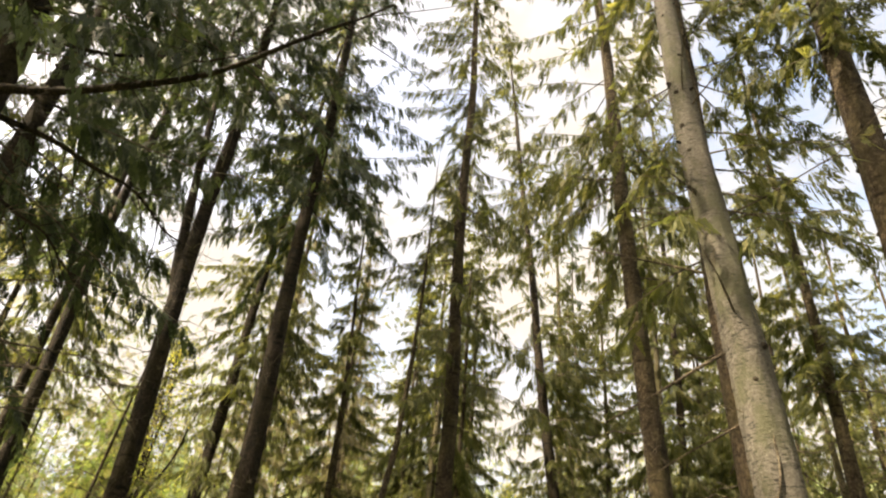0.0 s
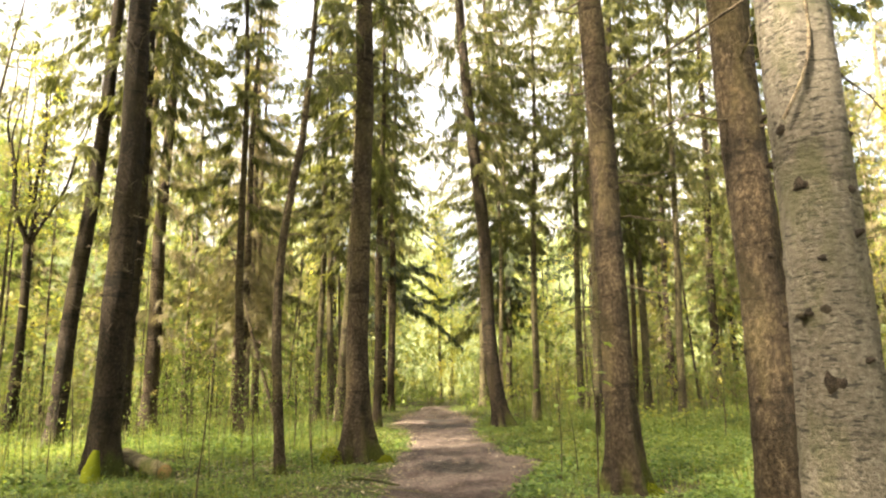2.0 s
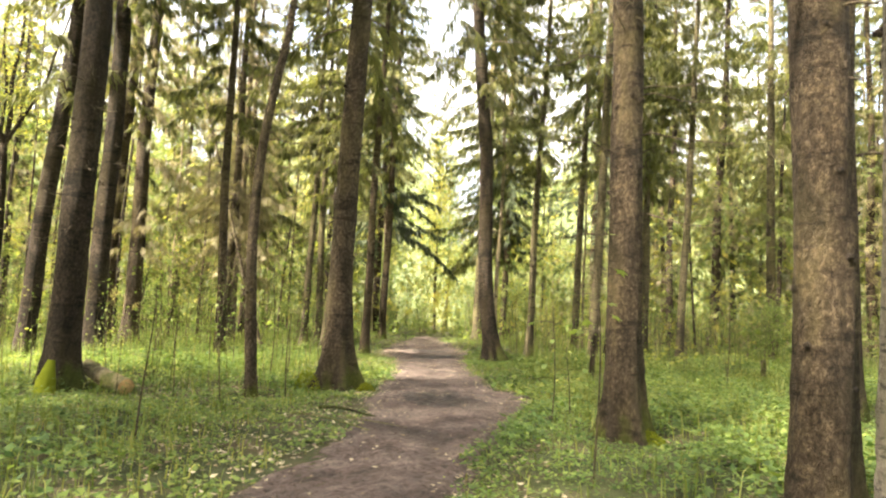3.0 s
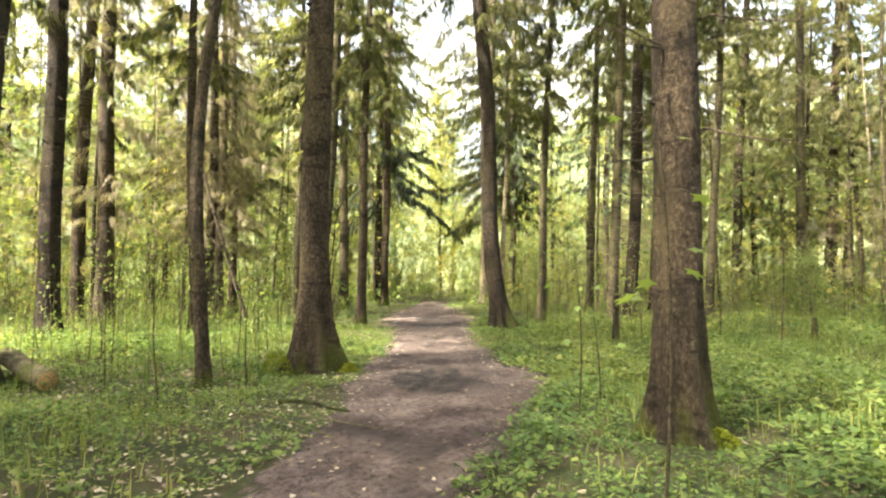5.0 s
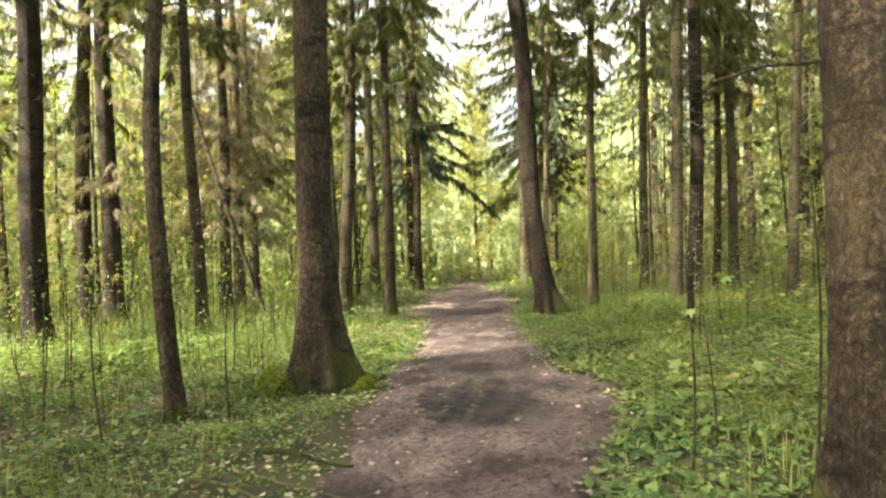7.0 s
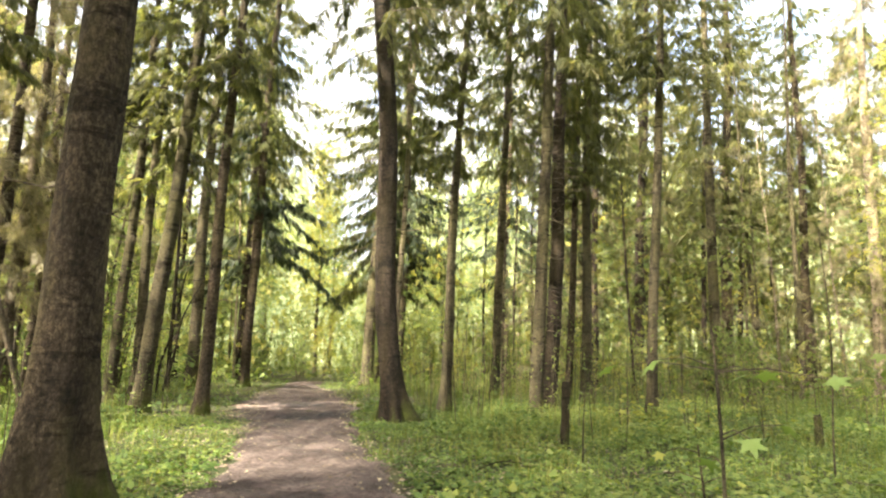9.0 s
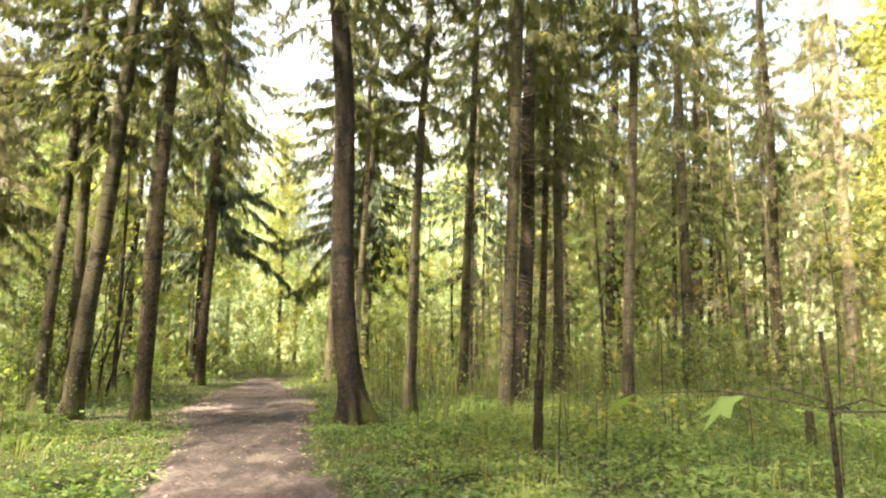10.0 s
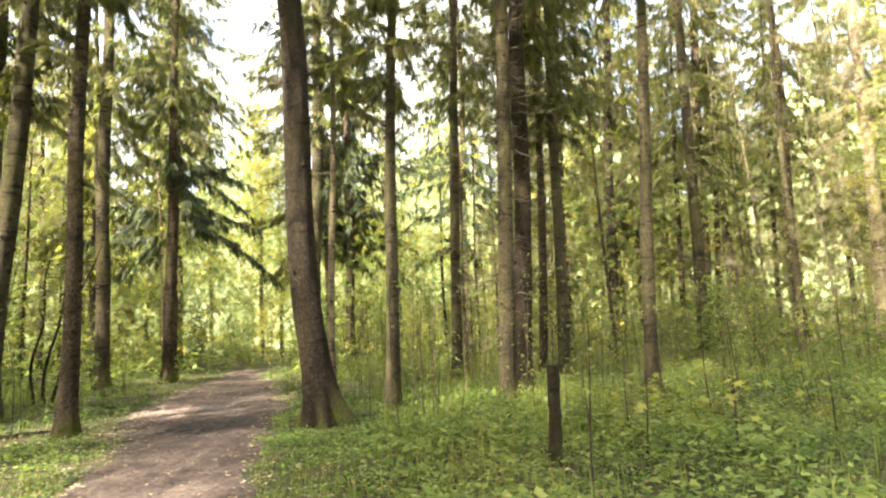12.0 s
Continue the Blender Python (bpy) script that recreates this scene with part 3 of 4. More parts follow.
spruce(17.64, 32.88, 0.52, (0.035, -0.017), "spruce", 1, 26, M_GREY)
spruce(13.95, 23.75, 0.17, (0.020, -0.010), "thin", 1, 18, M_PALE, dead=None, label="slender pale birch-like stem")
spruce(14.94, 19.15, 0.29, (0.037, -0.033), "spruce", 2, 22, M_GREY, dead=(1.6, 9, 110, 1.2), label="grey-green spruce with many dead twigs")
spruce(16.95, 20.95, 0.40, (0.042, -0.039), "spruce", 0, 25, M_DARK, dead=(1.6, 10, 110, 1.4), label="dark spruce with many dead twigs")
spruce(18.98, 22.33, 0.23, (0.038, -0.038), "thin", 0, 20, M_SPRUCE)
spruce(17.12, 17.86, 0.24, (0.036, -0.047), "thin", 1, 20, M_GREY)
spruce(29.38, 28.55, 0.5, (0.037, -0.046), "spruce", 1, 25, M_DARK)
spruce(18.03, 24.62, 0.30, (0.034, -0.025), "spruce", 2, 21, M_GREY)
spruce(18.92, 21.56, 0.30, (0.022, -0.021), "thin", 0, 20, M_GREY)
spruce(26.64, 22.65, 0.40, (0.014, -0.017), "spruce", 0, 23, M_GREY)
# the sunlight on this trunk is put into its pale bark colour
spruce(30.57, 18.92, 0.44, (0.011, -0.031), "dry", 0, 22, M_PALE, dead=(3, 14, 70, 2.0), label="pale sunlit spruce with bare grey branches")
spruce(34.6, 27.4, 0.6, (0.028, -0.046), "spruce", 2, 24, M_SPRUCE)
spruce(36.0, 27.5, 0.3, (0.03, -0.04), "thin", 1, 20, M_SPRUCE)
spruce(38.5, 26.0, 0.25, (0.03, -0.04), "thin", 0, 20, M_DARK)
spruce(32.9, 27.5, 0.28, (0.03, -0.04), "thin", 1, 19, M_DARK)
spruce(27.9, 20.2, 0.20, (0.008, -0.017), "", 0, 18, M_GREY, label="slender grey birch stem with sparse twigs")
spruce(1.66, 14.47, 0.47, (-0.002, 0.0), "dense", 1, 26, M_DARK, True, flare=0.7, label="thick dark spruce beside a fallen log")
spruce(1.39, 20.37, 0.46, (0.001, 0.0), "spruce", 2, 25, M_DARK)
spruce(1.80, 25.60, 0.52, (0.004, 0.0), "dry", 0, 24, M_SPRUCE)
spruce(-0.02, 20.4, 0.42, (0.046, 0.008), "spruce", 0, 25, M_DARK)
forked = spruce(-0.42, 13.1, 0.42, (-0.018, -0.004), "dense", 0, 26, M_DARK, True, dead=(3, 12, 60, 1.8), label="dark spruce with bare brown side branches")
spruce(7.32, 25.38, 0.26, (0.021, -0.004), "thin", 1, 19, M_GREY)
spruce(0.98, 26.44, 0.42, (0.021, 0.004), "spruce", 0, 24, M_SPRUCE)
spruce(4.3, 20.9, 0.26, (-0.02, 0.0), "thin", 0, 20, M_SPRUCE)
spruce(4.7, 26.3, 0.34, (0.013, 0.0), "dry", 1, 22, M_SPRUCE)
spruce(5.65, 30.3, 0.32, (0.0, 0.0), "dry", 0, 21, M_SPRUCE)
spruce(5.1, 28.6, 0.34, (0.01, 0.0), "dry", 1, 20, M_TWIG, dead=(1.5, 12, 90, 1.8), label="dead spruce hung with dry brown twigs")
spruce(13.5, 36.2, 0.25, (0, 0), "young", 0, 17.5, M_SPRUCE, dead=None, label="young spruce with dense dark green boughs")
spruce(19.8, 36.0, 0.25, (0, 0), "young", 1, 17.5, M_SPRUCE, dead=None, label="young spruce with dense dark green boughs")

spruce(-2.9, 9.2, 0.38, (0, 0), "low", 1, 25, M_DARK, dead=(3, 9, 40, 2.0), label="dark spruce with long low boughs")
spruce(-3.6, 16.5, 0.38, (0, 0), "dense", 0, 25, M_DARK, dead=(3, 9, 40, 2.0), label="dark spruce with long low boughs")
spruce(19.5, 33.5, 0.36, (0.02, -0.01), "low", 1, 24, M_SPRUCE)
spruce(23.5, 31.0, 0.34, (0.02, -0.01), "low", 1, 22, M_SPRUCE)
# added left of the view, only to shade the grass beside the path
spruce(-9.5, 12.8, 0.4, (0, 0), "dense", 1, 25, M_DARK, dead=None)
spruce(33.0, 22.5, 0.4, (0.01, -0.02), "spruce", 1, 22, M_SPRUCE)
spruce(25.5, 27.5, 0.36, (0.02, -0.02), "spruce", 2, 21, M_DARK)
spruce(34.5, 17.0, 0.36, (0.01, -0.02), "spruce", 0, 21, M_SPRUCE)
# three spruces added out of view on the left, to keep sun off the path
spruce(-8.5, 6.5, 0.4, (0, 0), "dense", 1, 25, M_DARK, dead=None)
spruce(-11.0, 9.0, 0.4, (0, 0), "dense", 0, 25, M_DARK, dead=None)
spruce(-6.5, 10.8, 0.36, (0, 0), "spruce", 1, 24, M_DARK, dead=None)
spruce(-5.5, 21.0, 0.38, (0, 0), "spruce", 1, 25, M_DARK)
spruce(-1.7, 1.9, 0.38, (0, 0), "low", 1, 23, M_DARK)
spruce(12.5, 9.5, 0.34, (0.02, -0.02), "thin", 1, 19, M_SPRUCE)
# second stem of the forked tree
pile = Pile()
zz = np.linspace(0, 12, 30)
tube(pile, np.stack([-0.1 - 0.055 * zz - 0.12 * np.sqrt(zz), 0.02 * zz, 8.3 + zz], -1), 0.13 * (1 - zz / 12.5), 10)
part("second_stem", pile.mesh("second_stem", M_DARK, True), forked)
spruce(5.72, 23.35, 0.13, (-0.288, 0.007), "", 0, 9, M_TWIG, dead=(1.5, 8, 40, 0.9), flare=0.2, label="dead brown stem leaning over, with dry twigs")
spruce(5.0, 33.0, 0.25, (0, 0), "young", 1, 18, M_SPRUCE, dead=None, label="young spruce with dense dark green boughs")



def forked_tree(x, y, low, seed, label):
    """A slim broadleaf tree whose stem divides, with ascending bare limbs."""
    rng = np.random.default_rng(seed)
    tree = new("forked_tree")
    p = Pile()
    z = np.linspace(-0.2, low, 20)
    tube(p, np.stack([0.10 * np.sin(z * 0.5), 0.05 * np.sin(z * 0.4 + 1) - 0.04, z], -1), 0.17 * (1 - z / low * 0.3) * (1 + 0.5 * np.exp(-np.clip(z, 0, 9) / 0.25)), 12)
    part("trunk", p.mesh("trunk", M_DARK, True), tree)
    fork = np.array([0.10 * np.sin(low * 0.5), 0.05 * np.sin(low * 0.4 + 1) - 0.04, low - 0.15])
    for k in range(5):
        p = Pile()
        u = np.linspace(0, 1, 14)[:, None]
        a, out, tall = rng.uniform(0, 6.28), rng.uniform(0.7, 1.7), rng.uniform(5, 8)
        tip = np.array([np.cos(a) * out, np.sin(a) * out * 0.6, tall])
        tube(p, fork + tip * u + np.array([np.cos(a), np.sin(a), 0]) * 0.35 * np.sin(u * 3.14) + 0.05 * np.sin(u * 14 + k), np.linspace(0.085 - 0.009 * k, 0.012, 14), 7)
        part("limb", p.mesh("limb", M_DARK, True), tree)
    lv, tw = leafy_crown(seed + 5, low, low + 7, 2.0, 50, 30, 0.13, M_YELLOW, 0.5)
    part("crown", lv, tree)
    tagged(part("twig_mass", tw, tree), kind="stuff")
    tagged(tree, label, "tree", "broadleaf trees")
    return place(tree, x, y, (0.0, 0.0))


forked_tree(-2.2, 26.1, 6.2, 71, "slim dark forked broadleaf tree with thin yellow-green leaves")

# -- the wood beyond
rng = np.random.default_rng(4)
FAR = []
for kind, mat, var in (("far", M_SPRUCE, 0), ("far", M_DARK, 1), ("far", M_GREY, 2), ("far", M_SPRUCE, 4), ("thin", M_GREY, 1), ("dry", M_SPRUCE, 0)):
    FAR.append(spruce(0, -60 - 5 * len(FAR), 0.34, (0, 0), kind, var, 24 if kind == "far" else 20, mat, dead=(2, 9, 9, 1.2), cheap=True, label="tall spruce among many in the wood"))
spots = []
for _ in range(6000):
    x, y = rng.uniform(-45, 70), rng.uniform(-28, 75)
    m, w = path_mid(y)
    if abs(x - m) < 3.2 or (-6 < x < 20 and -2 < y < 34) or (19 < x < 32 and 10 < y < 27 and x - 8 > 0.4 * (y - 4)):
        continue
    a = math.atan2(x - 5, y - 7)
    if y > 20 and (0.345 < a < 0.455 or (0.12 < a < 0.72 and rng.uniform() < 0.35)):
        continue
    if (x < 9 and y < 12 and x > -7 and y > -6) or (x < 2 and y < 24 and rng.uniform() < 0.65):
        continue
    if all((x - p) ** 2 + (y - q) ** 2 > 9 for p, q in spots):
        spots.append((x, y))
    if len(spots) >= 140:
        break
for n, (x, y) in enumerate(spots):
    t = FAR[n % len(FAR)]
    c = copy_thing(t, Matrix()) if n >= len(FAR) else t
    place(c, x, y, (rng.normal(0, 0.015), rng.normal(0, 0.015)), rng.uniform(0, 360), rng.uniform(0.8, 1.15))


# slim poles of suppressed trees between the big trunks
POLES = [spruce(0, -110 - 5 * k, d, (0, 0), "", 0, 16, m, dead=(2, 10, 7, 0.9), cheap=True, label="slim bare pole of a suppressed spruce") for k, (d, m) in enumerate(((0.13, M_GREY), (0.17, M_DARK), (0.15, M_SPRUCE), (0.11, M_PALE)))]
poles = []
while len(poles) < 95:
    x, y = rng.uniform(-16, 46), rng.uniform(13, 48)
    m, w = path_mid(y)
    near_eye = math.hypot(x - 6, y - 8)
    if abs(x - m) < 3.0 or near_eye < 13 or math.hypot(x - 8, y - 11.5) < 16 or (near_eye < 17 and rng.uniform() < 0.6) or any((x - p) ** 2 + (y - q) ** 2 < 3 for p, q in poles):
        continue
    poles.append((x, y))
for n, (x, y) in enumerate(poles):
    t = POLES[n % 4]
    c = copy_thing(t, Matrix()) if n >= 4 else t
    place(c, x, y, (rng.normal(0.01, 0.03), rng.normal(0, 0.03)), rng.uniform(0, 360), rng.uniform(0.7, 1.2))

# -- broadleaf undergrowth
def shrub(x, y, variant, size, turn=0.0, label="leafy green undergrowth shrub with thin stems"):
    ob = new("shrub")
    if variant not in SHRUBS:
        mat = M_YELLOW if variant % 3 == 2 else M_LEAF
        lv, tw = leafy_crown(300 + variant, 0.35, 2.6, 0.9, 26, 36, 0.075, mat, 0.3)
        stems = []
        r2 = np.random.default_rng(variant + 900)
        for _ in range(3):
            a = r2.uniform(0, 6.28)
            one = Pile()
            tube(one, [np.zeros(3), np.array([np.cos(a) * 0.15, np.sin(a) * 0.15, 0.9]), np.array([np.cos(a) * 0.4, np.sin(a) * 0.4, 2.4])], [0.014, 0.011, 0.004], 5, False)
            stems.append(one.mesh("stem", M_TWIG))
        SHRUBS[variant] = (lv, tw, *stems)
    for name, me in zip(("crown", "twig_mass", "stem", "stem", "stem"), SHRUBS[variant]):
        tagged(part(name, me, ob), kind="stuff" if name == "twig_mass" else "")
    tagged(ob, label if variant % 3 != 2 else "yellowing autumn shrub with thin stems", "shrub", "undergrowth")
    return place(ob, x, y, (0, 0), turn, size)


SHRUBS = {}
rng = np.random.default_rng(11)
count = 0
while count < 110:
    x, y = rng.uniform(-16, 44), rng.uniform(12, 55)
    m, w = path_mid(y)
    d = abs(x - m)
    if d < 2.8 or (d < 4 and y < 24) or (x > m and math.hypot(x - 8, y - 11) < 15) or (y < 20 and d < 9 and rng.uniform() < 0.6):
        continue
    shrub(x, y, int(rng.integers(0, 6)), rng.uniform(0.5, 1.1) * (1 if y < 28 else 1.6), rng.uniform(0, 360))
    count += 1

for k in range(26):
    a = rng.uniform(0.25, 0.62)
    d = rng.uniform(31, 42)
    shrub(7 + math.sin(a) * d, 8 + math.cos(a) * d, int(rng.integers(0, 6)), rng.uniform(0.7, 1.5), rng.uniform(0, 360))

# -- tall broadleaf trees with autumn colour
for n, (x, y, s) in enumerate(((20.5, 46, 1.0), (17, 55, 1.1), (24, 52, 1.0), (12, 50, 1.0), (29, 33, 0.9), (38, 36, 1.1), (27, 15.5, 0.8), (-6, 38, 1.0), (2, 45, 1.1), (-14, 30, 1.0), (24, 42, 0.8), (8, 44, 0.9))):
    tree = new("broadleaf_tree")
    SEED[0] += 1
    me, line, z, r, _ = trunk_mesh(0.26, 15, SEED[0], M_GREY)
    part("trunk", me, tree)
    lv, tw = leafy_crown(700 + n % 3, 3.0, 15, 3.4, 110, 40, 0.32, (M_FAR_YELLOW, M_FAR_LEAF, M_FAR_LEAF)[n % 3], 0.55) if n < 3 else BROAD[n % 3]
    if n < 3:
        BROAD = (BROAD if n else []) + [(lv, tw)]
    part("crown", lv, tree)
    tagged(part("limb_mass", tw, tree), kind="stuff")
    tagged(tree, "broadleaf tree with yellow-green autumn leaves" if n % 3 != 1 else "broadleaf tree with fresh green leaves", "tree", "broadleaf trees")
    place(tree, x, y, (0, 0), n * 57, s)


# ---- low plants ----
def scatter(count, seed, keep, lo=(-9, -3), hi=(27, 36)):
    rng = np.random.default_rng(seed)
    x, y = rng.uniform(lo[0], hi[0], count), rng.uniform(lo[1], hi[1], count)
    m, w = path_mid(y)
    off = np.abs(x - m) / w + 0.13 * wave(x * 2.3 + 5, y * 2.6)
    k = keep(x, y, off, rng)
    return x[k], y[k], rng


# open spots where the plants stay low: at the feet of trees, beside the log
LOW_SPOTS = ((2.7, 12.9, 0.9), (1.6, 13.3, 0.7), (5.95, 13.6, 0.8), (7.75, 8.4, 0.75), (8.1, 8.3, 0.6), (6.7, 5.4, 0.6), (4.35, 12.9, 0.5), (11.9, 19.5, 0.9), (13.5, 20.4, 0.6), (8.75, 22.4, 0.8), (7.7, 23.2, 0.9), (7.9, 25.1, 0.8), (16.2, 20.0, 0.9), (12.1, 15.2, 0.5), (5.3, 10.9, 0.8), (10.6, 28.0, 1.0))


def plant_height(x, y):
    """Share of a plant's full height: lower beside the path and in the open spots."""
    m, w = path_mid(y)
    f = np.clip(0.45 + 0.24 * (np.abs(x - m) - w), 0.45, 1.0)
    for px, py, r in LOW_SPOTS:
        f = f * (1 - 0.72 * np.exp(-(((x - px) ** 2 + (y - py) ** 2) / r ** 2) ** 1.5))
    return f


def herbs(name, count, seed, keep, leaves, size, tall, mat, label, lo=(-9, -3), hi=(27, 36), flat=0.35):
    x, y, rng = scatter(count, seed, keep, lo, hi)
    n = len(x)
    pile = Pile()
    root = np.stack([x, y, land(x, y)], -1)
    h = rng.uniform(0.35, 1.0, n) * tall * plant_height(x, y)
    h = h * np.clip(0.8 + 0.5 * wave(x * 1.7 + 1, y * 1.9), 0.35, 1.6)
    big = rng.uniform(0.55, 1.35, n) * np.clip(0.9 + 0.3 * wave(x * 0.8, y * 0.9 + 2), 0.6, 1.3)
    for _ in range(leaves):
        a = rng.uniform(0, 6.28, n)
        out = np.stack([np.cos(a), np.sin(a), rng.normal(0, flat, n)], -1)
        base = root + np.stack([rng.normal(0, 0.05, n), rng.normal(0, 0.05, n), h * rng.uniform(0.45, 1.0, n)], -1)
        ln = size * big * rng.uniform(0.6, 1.3, n)
        side = np.stack([-np.sin(a), np.cos(a), rng.normal(0, 0.3, n)], -1)
        kites(pile, base, out, side, ln, ln * rng.uniform(0.5, 0.75, n), 0.12, 0.42)
    return tagged(new(name, pile.mesh(name, mat)), label, "plants", kind="stuff")


def grass(name, count, seed, keep, tall, mat, label, lo=(-9, -3), hi=(27, 36), wide=0.006):
    x, y, rng = scatter(count, seed, keep, lo, hi)
    n = len(x)
    pile = Pile()
    a = rng.uniform(0, 6.28, n)
    h = tall * rng.uniform(0.3, 1.0, n) * plant_height(x, y)
    lean = rng.uniform(0.1, 0.7, n)
    b = np.stack([x, y, land(x, y) - 0.01], -1)
    d = np.stack([np.cos(a), np.sin(a), 0 * a], -1)
    s = np.stack([-np.sin(a), np.cos(a), 0 * a], -1) * (wide * rng.uniform(0.6, 1.4, n))[:, None]
    up = np.array([0, 0, 1.0])
    mid = b + d * (h * lean * 0.35)[:, None] + up * (h * 0.6)[:, None]
    tip = b + d * (h * lean)[:, None] + up * (h * (1 - 0.3 * lean))[:, None]
    v = np.stack([b - s, b + s, mid + s * 0.8, mid - s * 0.8, tip], 1)
    o = np.arange(n)[:, None] * 5
    pile.add(v, o + [3, 2, 4], o + [0, 1, 2, 3])
    return tagged(new(name, pile.mesh(name, mat)), label, "grass", kind="stuff")


off_path = lambda x, y, off, rng: (off > 1.15) & (rng.uniform(0, 1, len(x)) < np.clip(0.75 + 0.4 * wave(x * 0.9, y * 0.8), 0.15, 1))
near_path = lambda x, y, off, rng: (off > 0.98) & (off < 11) & (rng.uniform(0, 1, len(x)) < np.clip(0.85 + 0.6 * wave(x * 0.7 + 2, y * 0.9), 0.55, 1))
herbs("ground_herb_mass", 60000, 1, near_path, 5, 0.075, 0.30, M_HERB, "low green leafy herbs covering the forest floor", (-4, 2), (20, 23))
herbs("tall_herb_mass", 12000, 2, off_path, 6, 0.085, 0.5, M_HERB, "knee-high yellow-green forest herbs")
herbs("leafy_herb_mass", 3600, 19, lambda x, y, off, rng: (x > path_mid(y)[0] + 2.4), 8, 0.09, 0.42, M_LEAF, "bright leafy herbs beside the footpath", (8, 10), (22, 19))
grass("edge_grass", 36000, 23, lambda x, y, off, rng: (off > 1.0) & (off < 7) & (rng.uniform(0, 1, len(x)) < np.clip(0.45 + 0.7 * wave(x * 1.3 + 4, y * 1.1), 0.05, 1)), 0.42, M_GRASS, "short yellow-green grass beside the footpath", (0, 4), (19, 21), 0.005)
grass("forest_grass", 45000, 3, off_path, 0.42, M_GRASS, "thin green forest grass")
grass("tall_grass", 24000, 12, lambda x, y, off, rng: (off > 2.6) & (y > 15.5) & (rng.uniform(0, 1, len(x)) < np.clip(0.6 + 0.5 * wave(x * 0.6, y * 0.5 + 4), 0.1, 1)), 0.85, M_GRASS, "tall thin grass stems between the trees", (-6, 14), (25, 34), 0.0045)
herbs("far_undergrowth", 9000, 5, lambda x, y, off, rng: (off > 2.0) & ((y > 30) | (x > 24) | (x < -6)), 5, 0.24, 1.5, M_LEAF, "distant yellow-green undergrowth", (-30, 8), (60, 65), 0.6)


def far_foliage(name, count, seed, mat, label, lo, hi, size):
    """Leaves of the many small broadleaf trees deep in the wood, in loose drifts."""
    rng = np.random.default_rng(seed)
    k = count // 60
    cx, cy = rng.uniform(-34, 62, k), rng.uniform(8, 66, k)
    m, w = path_mid(cy)
    d = np.hypot(cx - 6, cy - 8)
    ok = ((np.abs(cx - m) > 2.6 + 0.04 * cy) | (cy > 40)) & (d > 21)
    cx, cy, d = cx[ok], cy[ok], d[ok]
    cz = lo + (hi - lo) * rng.uniform(0, 1, len(cx)) ** 1.5
    n = len(cx) * 60
    base = np.repeat(np.stack([cx, cy, cz], -1), 60, 0) + rng.normal(0, 1, (n, 3)) * np.array([0.95, 0.95, 0.55])
    base[:, 2] = np.maximum(base[:, 2], 0.15)
    way, side = rng.normal(0, 1, (n, 3)), rng.normal(0, 1, (n, 3)) * np.array([1, 1, 0.5])
    ln = size * rng.uniform(0.5, 1.2, n)
    pile = Pile()
    kites(pile, base, way, side, ln, ln * rng.uniform(0.45, 0.8, n), 0.1, 0.42)
    return tagged(new(name, pile.mesh(name, mat)), label, "foliage", kind="stuff")


def far_wood(name, count, seed, mat, label, size, near, far, top):
    """Boughs and leaves of the closed wood far off, as ragged drifts round the whole view."""
    rng = np.random.default_rng(seed)
    k = count // 40
    a, d = rng.uniform(-2.2, 2.6, k), rng.uniform(near, far, k)
    cx, cy = 7 + np.sin(a) * d, 8 + np.cos(a) * d
    dip = np.exp(-((a - 0.40) / 0.07) ** 2) + 0.7 * np.exp(-((a - 0.17) / 0.035) ** 2) + 0.8 * np.exp(-((a - 1.0) / 0.03) ** 2) + 0.7 * np.exp(-((a - 0.72) / 0.03) ** 2)
    high = top * (0.8 + 0.2 * np.sin(a * 23) + 0.15 * np.sin(a * 57)) * (1 - 0.55 * np.clip(dip, 0, 1))
    cz = 0.4 + high * rng.uniform(0, 1, k) ** 1.1
    m, w = path_mid(cy)
    if mat is M_NEEDLE_DRY:
        a_ok = (a > 0.62) | (a < 0.0)
    else:
        a_ok = (mat is M_NEEDLE) | (a < 0.75) | (rng.uniform(0, 1, k) < 0.5)
    ok = a_ok & ((np.abs(cx - m) > 2.2) | (cy > 40)) & ((mat is not M_NEEDLE) | (np.abs(a - 0.4) > 0.22) | (d > 54))
    c = np.stack([cx, cy, cz], -1)[ok]
    n = len(c) * 40
    base = np.repeat(c, 40, 0) + rng.normal(0, 1, (n, 3)) * np.array([1.2, 1.2, 0.6])
    base[:, 2] = np.maximum(base[:, 2], 0.15)
    way, side = rng.normal(0, 1, (n, 3)) + np.array([0, 0, -0.5]), rng.normal(0, 1, (n, 3)) * np.array([1, 1, 0.5])
    ln = size * rng.uniform(0.4, 1.2, n)
    pile = Pile()
    kites(pile, base, way, side, ln, ln * rng.uniform(0.3, 0.7, n), 0.1, 0.42)
    return tagged(new(name, pile.mesh(name, mat)), label, "foliage", kind="stuff")


herbs("outer_herb_mass", 10000, 8, lambda x, y, off, rng: (off > 1.1) & ((y < 2) | (x < -4) | (x > 20) | (y > 23)), 4, 0.15, 0.25, M_HERB, "green herbs spreading through the wood", (-22, -16), (40, 42))
far_foliage("far_foliage", 100000, 21, M_FAR_LEAF, "haze-paled green leaves of small trees deep in the wood", 0.6, 10.5, 0.38)
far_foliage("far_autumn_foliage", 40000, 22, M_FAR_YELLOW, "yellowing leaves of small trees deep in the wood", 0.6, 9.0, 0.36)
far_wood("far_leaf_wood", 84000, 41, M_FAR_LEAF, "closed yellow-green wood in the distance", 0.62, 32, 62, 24)
